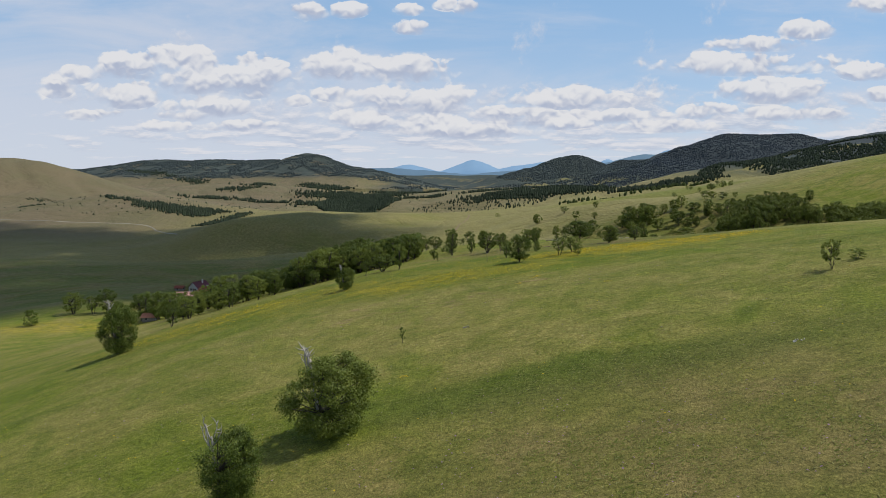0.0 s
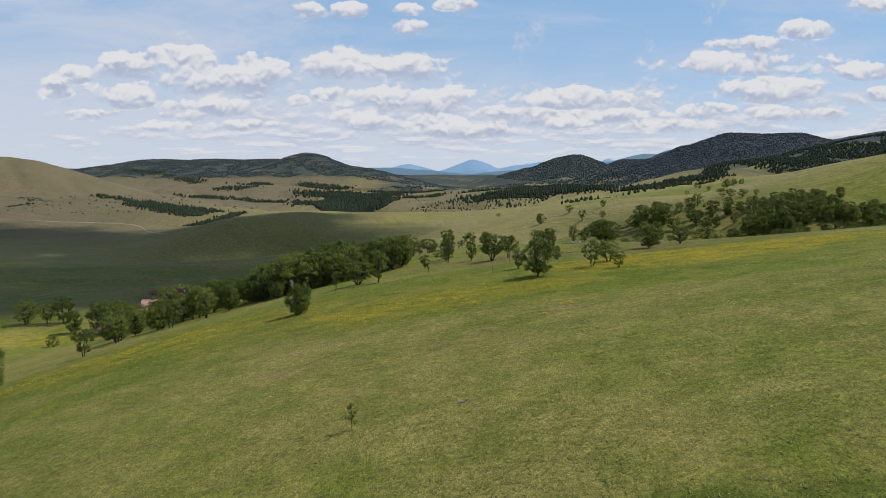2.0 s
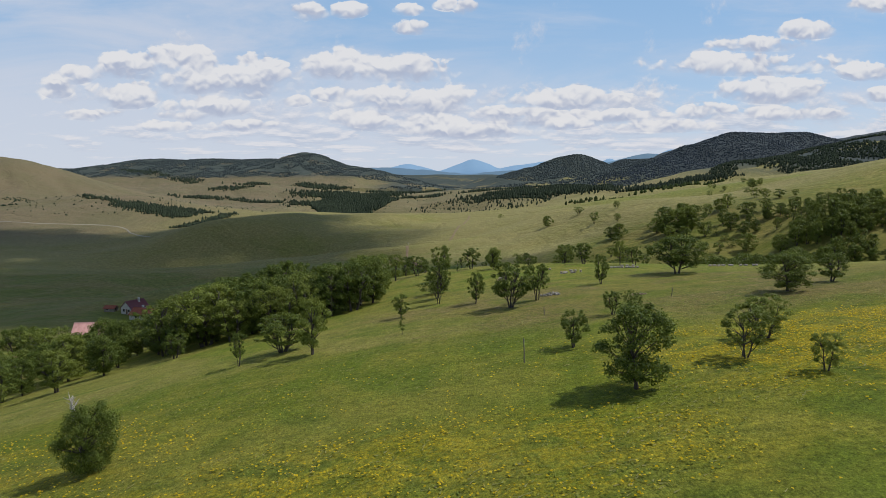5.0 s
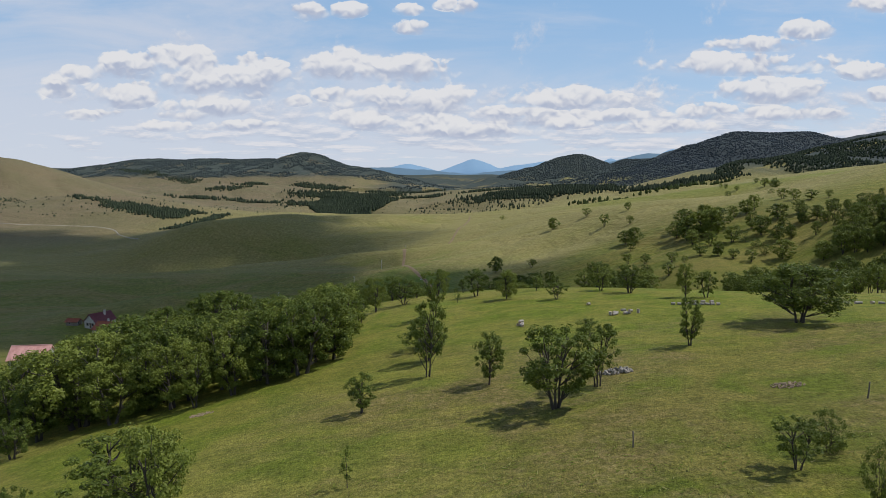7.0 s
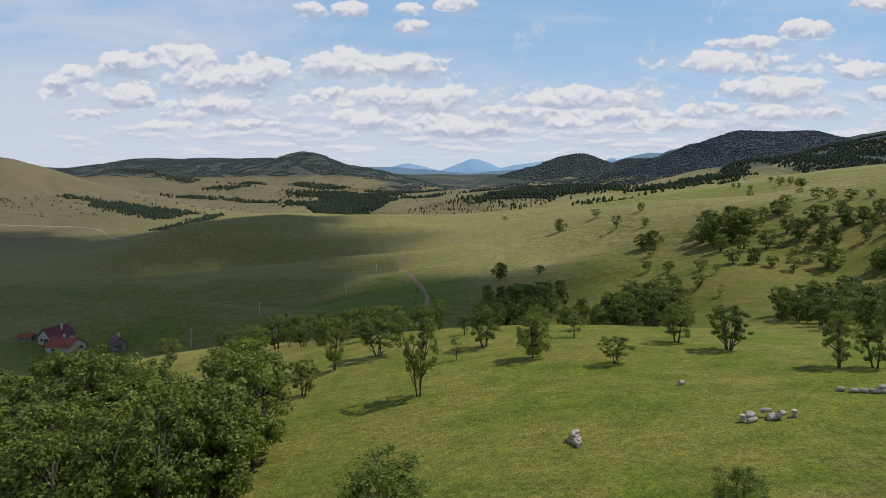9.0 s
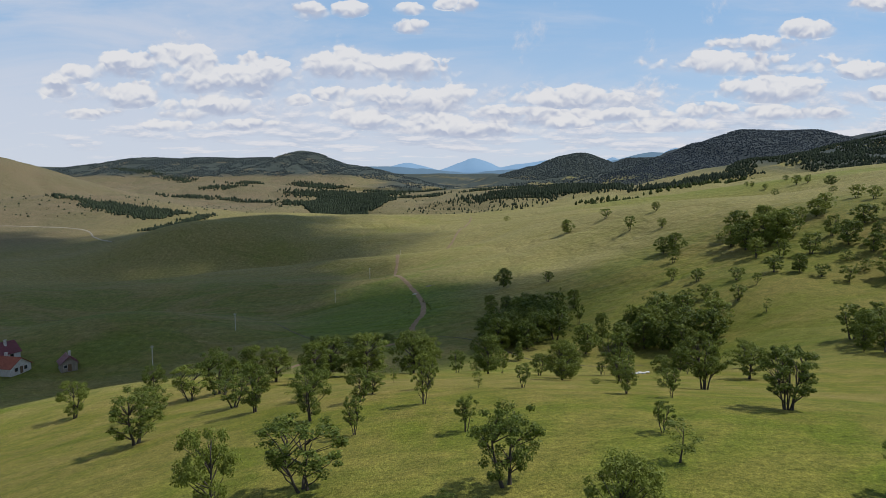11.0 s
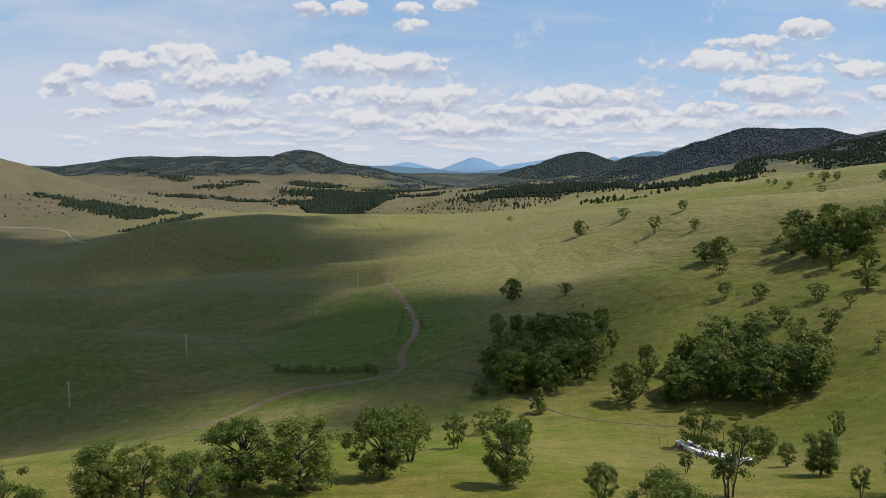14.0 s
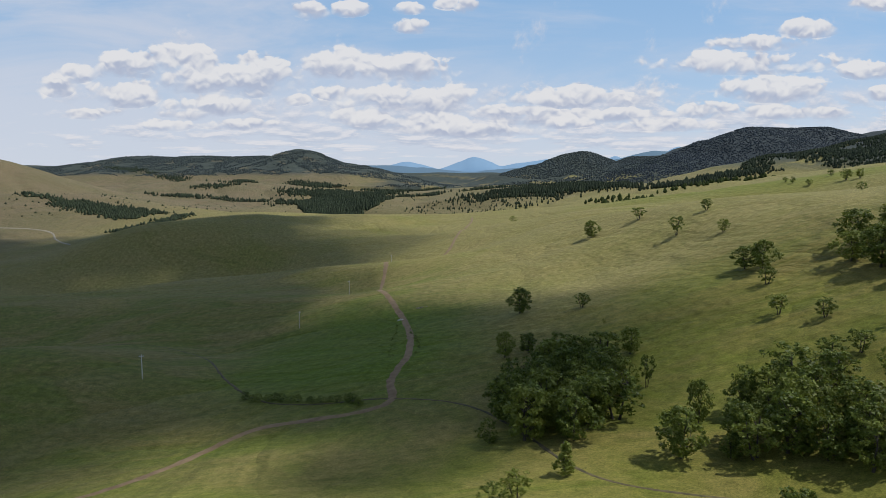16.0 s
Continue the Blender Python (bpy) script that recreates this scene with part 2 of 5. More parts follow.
def land(x, y):
    """Height of the ground, for numbers or arrays."""
    x, y = np.asarray(x, float), np.asarray(y, float)
    z = BASE_Z + BASE_TILT * np.tanh(x / 220.0)
    for cx, cy, rx, ry, h in MEADOW_FORMS + VALLEY_FORMS + HILL_FORMS + FLOOR_FORMS + FAR_FORMS:
        z = z + h * np.exp(-((x - cx) / rx) ** 2 - ((y - cy) / ry) ** 2)
    z = z + folds(x, y)
    if np.any(y > 1000):
        for row in MOUNTAINS:
            z = np.maximum(z, mountain(x, y, *row))
    return z


def build_ground():
    rows, cols = 500, 400
    j = np.linspace(0, 1, rows)
    y = -120 + 5050 * (np.exp(j * 3.6) - 1) / (np.exp(3.6) - 1)
    u = np.linspace(-1, 1, cols)
    u = 1.25 * (0.55 * u + 0.45 * u ** 3)
    gy = np.repeat(y[:, None], cols, 1)
    gx = (gy + 230) * u[None, :]
    gz = land(gx, gy)
    verts = np.stack([gx, gy, gz], -1).reshape(-1, 3)
    k = np.arange(rows * cols).reshape(rows, cols)
    faces = np.stack([k[:-1, :-1], k[:-1, 1:], k[1:, 1:], k[1:, :-1]], -1).reshape(-1, 4)
    me = bpy.data.meshes.new("ground")
    me.from_pydata(verts.tolist(), [], faces.tolist())
    me.shade_smooth()
    me.materials.append(GRASS)
    return tagged(new("ground", me), "rolling meadow of short green and straw-coloured grass", "ground", kind="structure")


def material(name):
    m = bpy.data.materials.new(name)
    m.use_nodes = True
    n = Nodes(m.node_tree)
    return m, n, m.node_tree.nodes["Principled BSDF"]


def zone(n, pos, cx, cy, rx, ry, edge=0.5):
    """1 inside an ellipse on the ground, fading to 0 outside."""
    x, y, _ = n.parts(pos)
    dx = n.math("DIVIDE", n.math("SUBTRACT", x, cx), rx)
    dy = n.math("DIVIDE", n.math("SUBTRACT", y, cy), ry)
    d = n.math("SQRT", n.math("ADD", n.math("MULTIPLY", dx, dx), n.math("MULTIPLY", dy, dy)))
    return n.ramp(d, 1.0 + edge, 1.0 - edge)


def grass_material():
    m, n, p = material("meadow_grass")
    raw = n.add("ShaderNodeNewGeometry").outputs["Position"]
    x, y, z = n.parts(raw)
    pos = n.vec(x, y, 0.0)
    wide = n.noise(pos, 0.022, 4, 0.6, 0.4)
    mid = n.noise(pos, 0.16, 5, 0.62, 0.6)
    tuft = n.noise(pos, 2.2, 5, 0.68)
    blade = n.noise(n.scaled(pos, (1, 0.8, 1)), 13.0, 4, 0.72)
    swath = n.noise(n.scaled(pos, (0.012, 0.11, 1)), 1.0, 4, 0.6, 0.8)
    fresh, lush, straw = (0.108, 0.146, 0.019), (0.064, 0.106, 0.011), (0.184, 0.180, 0.064)
    col = n.mix(n.ramp(wide, 0.42, 0.62), fresh, straw)
    col = n.mix(n.math("MULTIPLY", n.ramp(mid, 0.42, 0.72), 0.7), col, straw)
    col = n.mix(n.math("MULTIPLY", n.ramp(swath, 0.56, 0.70), 0.7), col, lush)
    col = n.mix(n.math("MULTIPLY", n.ramp(mid, 0.46, 0.30), 0.55), col, lush)
    # grazed, flowering and lush strips of the near meadow; their borders waver
    bent_x, bent_y = n.math("ADD", x, n.math("MULTIPLY_ADD", wide, 16.0, -8.0)), n.math("ADD", y, n.math("MULTIPLY_ADD", mid, 5.0, -2.5))
    bent_pos = n.vec(bent_x, bent_y, 0.0)
    grazed = zone(n, bent_pos, 3, 66, 48, 15, 0.12)
    col = n.mix(n.math("MULTIPLY", grazed, 0.62), col, n.mix(n.ramp(mid, 0.35, 0.6), (0.132, 0.158, 0.036), (0.190, 0.188, 0.070)))
    flowery = n.math("MULTIPLY", zone(n, bent_pos, 0, 98, 62, 16, 0.12), 0.72)
    col = n.mix(flowery, col, n.mix(n.ramp(mid, 0.38, 0.62), (0.078, 0.118, 0.012), (0.128, 0.148, 0.018)))
    col = n.mix(n.math("MULTIPLY", zone(n, bent_pos, 11, 45, 21, 3.6, 0.45), 0.75), col, (0.052, 0.090, 0.009))
    col = n.mix(n.math("MULTIPLY", zone(n, bent_pos, 16, 30, 22, 14, 0.5), 0.6), col, n.mix(n.ramp(mid, 0.38, 0.6), (0.125, 0.120, 0.045), (0.150, 0.122, 0.066)))
    # dry hills across the valley, green valley floor
    west = n.math("MAXIMUM", n.math("MULTIPLY", n.ramp(x, -160, -520), n.ramp(y, 640, 900)), n.math("MULTIPLY", n.ramp(y, 1150, 1500), n.ramp(x, 700, 300, 0.0, 0.75)))
    dry = n.mix(n.ramp(n.noise(pos, 0.009, 5, 0.62), 0.35, 0.65), (0.132, 0.116, 0.089), (0.112, 0.108, 0.075))
    patch = n.noise(n.scaled(pos, (0.7, 1.3, 1)), 0.03, 5, 0.66, 0.8)
    midslope = n.math("MULTIPLY", n.ramp(y, 320, 420), n.ramp(n.noise(pos, 0.010, 4, 0.55), 0.28, 0.50, 0.6, 1.0))
    col = n.mix(n.math("MULTIPLY", midslope, 0.85), col, n.mix(patch, (0.172, 0.176, 0.076), (0.208, 0.194, 0.110)))
    col = n.mix(n.math("MULTIPLY", west, 0.95), col, dry)
    floor = n.math("MULTIPLY", n.math("MULTIPLY", n.ramp(z, -38, -50), n.ramp(y, 250, 330)), n.ramp(y, 620, 470))
    floor_col = n.mix(n.ramp(patch, 0.38, 0.62), (0.096, 0.132, 0.032), (0.150, 0.146, 0.066))
    col = n.mix(n.math("MULTIPLY", floor, 0.85), col, floor_col)
    col = n.mix(n.math("MULTIPLY", zone(n, bent_pos, -20, 392, 34, 48, 0.5), 0.7), col, (0.072, 0.138, 0.012))
    bright = zone(n, raw, 330, 800, 170, 130, 0.35)
    col = n.mix(n.math("MULTIPLY", bright, 0.75), col, (0.112, 0.150, 0.024))
    # bare soil and trodden places on the ridge and spur
    soil = n.math("MAXIMUM", zone(n, raw, 17, 122, 20, 12, 0.6), n.math("MAXIMUM", zone(n, raw, 14, 225, 34, 14, 0.5), zone(n, raw, -2, 74, 22, 8, 0.5)))
    soil = n.math("MULTIPLY", soil, n.ramp(n.noise(n.scaled(pos, (0.6, 1, 1)), 0.34, 6, 0.72, 0.5), 0.54, 0.66))
    col = n.mix(n.math("MULTIPLY", soil, 0.75), col, n.mix(tuft, (0.130, 0.098, 0.060), (0.225, 0.180, 0.120)))
    col = n.mix(n.math("MULTIPLY", zone(n, bent_pos, 36, 124, 32, 15, 0.35), 0.85), col, n.mix(n.ramp(mid, 0.36, 0.6), (0.078, 0.106, 0.015), (0.125, 0.118, 0.042)))
    col = n.mix(n.math("MULTIPLY", zone(n, bent_pos, 5, 158, 62, 34, 0.35), 0.65), col, n.mix(n.ramp(mid, 0.36, 0.62), (0.092, 0.138, 0.016), (0.142, 0.156, 0.034)))
    # trodden, stony turf of the ridge with bare earth showing through
    worn = n.math("MULTIPLY", zone(n, bent_pos, 20, 128, 26, 17, 0.45), n.ramp(n.noise(n.scaled(pos, (0.6, 1, 1)), 0.12, 5, 0.7, 0.6), 0.44, 0.60))
    col = n.mix(n.math("MULTIPLY", worn, 0.7), col, n.mix(n.ramp(n.noise(pos, 1.6, 5, 0.8), 0.42, 0.62), (0.100, 0.096, 0.034), (0.185, 0.150, 0.098)))
    # the grazed slope beyond the stream; its weaker sunlight is painted as darker turf
    slope = zone(n, bent_pos, 112, 320, 78, 95, 0.35)
    col = n.mix(n.math("MULTIPLY", slope, 0.7), col, n.mix(n.ramp(patch, 0.38, 0.62), (0.078, 0.100, 0.020), (0.118, 0.112, 0.040)))
    dryspur = zone(n, raw, 5, 218, 70, 36, 0.4)
    col = n.mix(n.math("MULTIPLY", dryspur, 0.5), col, n.mix(n.ramp(mid, 0.38, 0.62), (0.120, 0.125, 0.026), (0.180, 0.150, 0.056)))
    # flowers: yellow drifts, a few mauve ones
    drift = n.math("MAXIMUM", n.math("MULTIPLY", zone(n, bent_pos, 33, 99, 20, 8.5, 0.45), 1.5), n.math("MAXIMUM", n.math("MULTIPLY", zone(n, bent_pos, -30, 97, 20, 8, 0.5), 0.6), zone(n, bent_pos, 0, 89, 13, 4.5, 0.5)))
    drift = n.math("MAXIMUM", drift, zone(n, bent_pos, -140, 222, 34, 9, 0.5))
    clumps = n.math("MULTIPLY", n.ramp(n.noise(n.scaled(pos, (0.7, 1, 1)), 0.42, 5, 0.68, 0.4), 0.39, 0.57), n.ramp(n.noise(pos, 5.0, 3, 0.75), 0.40, 0.60, 0.25, 1.0))
    col = n.mix(n.math("MULTIPLY", n.math("MULTIPLY", drift, clumps), 0.50), col, (0.34, 0.275, 0.012))
    mauve = n.math("MULTIPLY", n.ramp(n.noise(pos, 0.9, 3, 0.7), 0.68, 0.78), n.ramp(y, 150, 60))
    col = n.mix(n.math("MULTIPLY", mauve, 0.30), col, (0.19, 0.15, 0.18))
    # tone of tufts and blades
    tone = n.math("ADD", n.math("MULTIPLY", tuft, 0.75), n.math("MULTIPLY", blade, 0.75))
    col = n.mix(1.0, col, n.mix(n.ramp(tone, 0.50, 1.02, smooth=False), (0.46, 0.48, 0.42), (1.62, 1.58, 1.50)), "MULTIPLY")
    speck = n.noise(n.scaled(pos, (1, 0.7, 1)), 6.5, 4, 0.8)
    col = n.mix(1.0, col, n.mix(n.ramp(speck, 0.36, 0.66, smooth=False), (0.60, 0.62, 0.55), (1.46, 1.40, 1.42)), "MULTIPLY")
    # hummocks, thistles and thin turf of the slopes farther off
    mottle = n.noise(n.scaled(pos, (0.8, 0.5, 1)), 0.55, 6, 0.80, 0.3)
    close = n.noise(n.scaled(pos, (0.7, 1.0, 1)), 0.55, 6, 0.74, 0.4)
    col = n.mix(1.0, col, n.mix(n.ramp(close, 0.36, 0.66, smooth=False), (0.76, 0.80, 0.72), (1.24, 1.18, 1.26)), "MULTIPLY")
    thin = n.ramp(y, 240, 380)
    tone_far = n.mix(n.ramp(mottle, 0.36, 0.64, smooth=False), (0.74, 0.76, 0.72), (1.24, 1.20, 1.26))
    col = n.mix(thin, col, n.mix(1.0, col, tone_far, "MULTIPLY"))
    col = n.mix(1.0, col, (1.16, 1.10, 0.94), "MULTIPLY")
    # wooded far hills; haze is painted into the blue-grey of the tree crowns
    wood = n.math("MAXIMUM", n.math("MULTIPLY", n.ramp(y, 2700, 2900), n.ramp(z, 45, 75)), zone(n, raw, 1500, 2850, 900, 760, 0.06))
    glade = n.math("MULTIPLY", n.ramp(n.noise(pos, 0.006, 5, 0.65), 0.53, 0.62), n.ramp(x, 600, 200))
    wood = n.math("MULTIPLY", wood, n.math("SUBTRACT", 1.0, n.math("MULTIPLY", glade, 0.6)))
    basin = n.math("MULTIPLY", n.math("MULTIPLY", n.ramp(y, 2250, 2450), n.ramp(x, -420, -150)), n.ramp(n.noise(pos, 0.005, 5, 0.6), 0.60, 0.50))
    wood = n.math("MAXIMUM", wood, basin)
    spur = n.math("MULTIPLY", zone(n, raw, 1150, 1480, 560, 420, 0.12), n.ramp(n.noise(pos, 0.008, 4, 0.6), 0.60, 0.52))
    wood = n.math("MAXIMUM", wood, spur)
    hazed_crowns = n.mix(n.ramp(n.noise(pos, 0.12, 4, 0.75), 0.36, 0.64), (0.030, 0.042, 0.052), (0.040, 0.054, 0.064))
    hazed_crowns = n.mix(n.ramp(x, 1000, 700), hazed_crowns, n.mix(n.noise(pos, 0.02, 5, 0.7), (0.034, 0.047, 0.046), (0.062, 0.078, 0.066)))
    col = n.mix(n.math("MULTIPLY", wood, 0.96), col, hazed_crowns)
    n.put(p.inputs["Base Color"], col)
    p.inputs["Roughness"].default_value = 0.95
    p.inputs["Specular IOR Level"].default_value = 0.15
    near = n.ramp(y, 420, 120)
    bump = n.add("ShaderNodeBump")
    bump.inputs["Distance"].default_value = 0.25
    n.put(bump.inputs["Strength"], n.math("MULTIPLY", near, 0.7))
    n.put(bump.inputs["Height"], n.math("ADD", n.math("MULTIPLY", tuft, 0.8), n.math("MULTIPLY", blade, 0.5)))
    # shallow folds and cattle paths of the slopes farther off
    folds = n.add("ShaderNodeBump")
    folds.inputs["Distance"].default_value = 3.0
    n.put(folds.inputs["Strength"], n.ramp(y, 230, 330, 0.0, 0.75))
    crease = n.math("ABSOLUTE", n.math("MULTIPLY_ADD", n.noise(n.scaled(pos, (1, 0.8, 1)), 0.013, 5, 0.55, 0.6), 2.0, -1.0))
    n.put(folds.inputs["Height"], n.math("ADD", n.math("MULTIPLY", n.math("MINIMUM", crease, 0.22), 2.4), n.math("MULTIPLY", patch, 0.55)))
    n.put(folds.inputs["Normal"], bump.outputs[0])
    n.put(p.inputs["Normal"], folds.outputs[0])
    return m


GRASS = grass_material()
build_ground()

# ---------------------------------------------------------------- trees
def bark_material():
    m, n, p = material("bark")
    pos = n.add("ShaderNodeTexCoord").outputs["Object"]
    fine = n.noise(n.scaled(pos, (14, 14, 3)), 3.0, 5, 0.65)
    n.put(p.inputs["Base Color"], n.mix(fine, (0.028, 0.023, 0.018), (0.095, 0.083, 0.070)))
    p.inputs["Roughness"].default_value = 0.9
    bump = n.add("ShaderNodeBump")
    bump.inputs["Strength"].default_value = 0.6
    n.put(bump.inputs["Height"], fine)
    n.put(p.inputs["Normal"], bump.outputs[0])
    return m


def dead_wood_material():
    m, n, p = material("dead_wood")
    pos = n.add("ShaderNodeTexCoord").outputs["Object"]
    n.put(p.inputs["Base Color"], n.mix(n.noise(n.scaled(pos, (9, 9, 2)), 4.0, 4), (0.24, 0.22, 0.2), (0.5, 0.47, 0.43)))
    p.inputs["Roughness"].default_value = 0.85
    return m


def leaf_material(name, dark, light, young):
    """Leaves: each its own shade, each tree its own cast, some light through the blade."""
    m, n, p = material(name)
    island = n.add("ShaderNodeNewGeometry").outputs["Random Per Island"]
    tree = n.add("ShaderNodeObjectInfo").outputs["Random"]
    col = n.mix(island, dark, light)
    col = n.mix(n.math("MULTIPLY", n.ramp(tree, 0.35, 1.0), 0.55), col, young)
    col = n.mix(n.ramp(island, 0.93, 1.0), col, young)
    n.put(p.inputs["Base Color"], col)
    p.inputs["Roughness"].default_value = 0.55
    p.inputs["Specular IOR Level"].default_value = 0.22
    t = n.add("ShaderNodeBsdfTranslucent")
    n.put(t.inputs[0], n.mix(0.5, col, young))
    mixed = n.add("ShaderNodeMixShader")
    mixed.inputs[0].default_value = 0.32
    n.put(mixed.inputs[1], p.outputs[0])
    n.put(mixed.inputs[2], t.outputs[0])
    n.put(m.node_tree.nodes["Material Output"].inputs[0], mixed.outputs[0])
    return m


BARK, DEAD = bark_material(), dead_wood_material()
LEAF = leaf_material("oak_leaves", (0.036, 0.062, 0.010), (0.146, 0.196, 0.033), (0.235, 0.275, 0.050))


def tube(verts, faces, pts, radii, sides=6):
    """A tapered limb along points."""
    base = len(verts)
    for k, (c, r) in enumerate(zip(pts, radii)):
        way = (pts[min(k + 1, len(pts) - 1)] - pts[max(k - 1, 0)]).normalized()
        a = way.cross(Vector((0.31, 0.77, 0.55))).normalized()
        b = way.cross(a)
        for s in range(sides):
            w = 2 * math.pi * s / sides
            verts.append(c + (a * math.cos(w) + b * math.sin(w)) * r)
    for k in range(len(pts) - 1):
        for s in range(sides):
            t = (s + 1) % sides
            faces.append((base + k * sides + s, base + k * sides + t, base + (k + 1) * sides + t, base + (k + 1) * sides + s))
    faces.append(tuple(base + (len(pts) - 1) * sides + s for s in range(sides)))


def bent(rng, a, b, bow, n=5):
    """Points of a crooked limb from a to b."""
    off = Vector((rng.uniform(-1, 1), rng.uniform(-1, 1), rng.uniform(-0.4, 0.6))) * bow
    return [a.lerp(b, k / (n - 1)) + off * math.sin(math.pi * k / (n - 1)) + (Vector((rng.uniform(-1, 1), rng.uniform(-1, 1), 0)) * bow * 0.25 if 0 < k < n - 1 else Vector())
            for k in range(n)]


def mesh_of(name, verts, faces, mat, smooth=False):
    me = bpy.data.meshes.new(name)
    me.from_pydata([tuple(v) for v in verts], [], faces)
    if smooth:
        me.shade_smooth()
    me.materials.append(mat)
    return me


def part(name, me, parent, label=""):
    ob = new(name, me)
    ob.parent = parent
    if label:
        ob["label"] = label
    return ob


# kind: crown's lowest and widest height, half width, clumps, leaves a clump, clump size, stems, gap share
KINDS = {
    "dense": dict(low=0.12, wide=0.52, half=0.40, clumps=110, size=0.085, stems=1, sparse=0.0),
    "round": dict(low=0.19, wide=0.62, half=0.39, clumps=66, size=0.080, stems=2, sparse=0.25),
    "sparse": dict(low=0.30, wide=0.68, half=0.39, clumps=58, size=0.066, stems=3, sparse=0.35),
    "multi": dict(low=0.26, wide=0.66, half=0.44, clumps=84, size=0.068, stems=6, sparse=0.35),
    "broad": dict(low=0.22, wide=0.58, half=0.47, clumps=130, size=0.085, stems=3, sparse=0.1),
    "bush": dict(low=0.04, wide=0.50, half=0.48, clumps=70, size=0.10, stems=4, sparse=0.1),
    "sap": dict(low=0.25, wide=0.66, half=0.20, clumps=20, size=0.085, stems=1, sparse=0.4),
    "cone": dict(low=0.06, wide=0.22, half=0.30, clumps=60, size=0.085, stems=1, sparse=0.0),
}
TREE_LABELS = {
    "dense": "bushy green oak tree standing in the meadow",
    "round": "small oak tree with an open rounded crown",
    "sparse": "thin young oak with a loose see-through crown",
    "multi": "clump of slender oak stems sharing one crown",
    "broad": "old oak with a broad low crown on forked stems",
    "bush": "low leafy oak bush growing from the grass",
    "sap": "slim oak sapling with few leaves",
    "cone": "dark green pointed conifer in the meadow",
}


def crown_half(kind, h):
    """Half width of the crown at height h (0 to 1)."""
    k = KINDS[kind]
    if kind == "cone":
        return k["half"] * max(0.0, 1.02 - h) ** 0.9 * min(1.0, (h - k["low"]) / 0.1 + 0.4)
    if h < k["wide"]:
        t = (h - k["low"]) / (k["wide"] - k["low"])
        return k["half"] * math.sqrt(max(0.0, 1 - (1 - t) ** 2 * 0.75))
    t = (h - k["wide"]) / (1 - k["wide"])
    return k["half"] * math.sqrt(max(0.0, 1 - t * t))


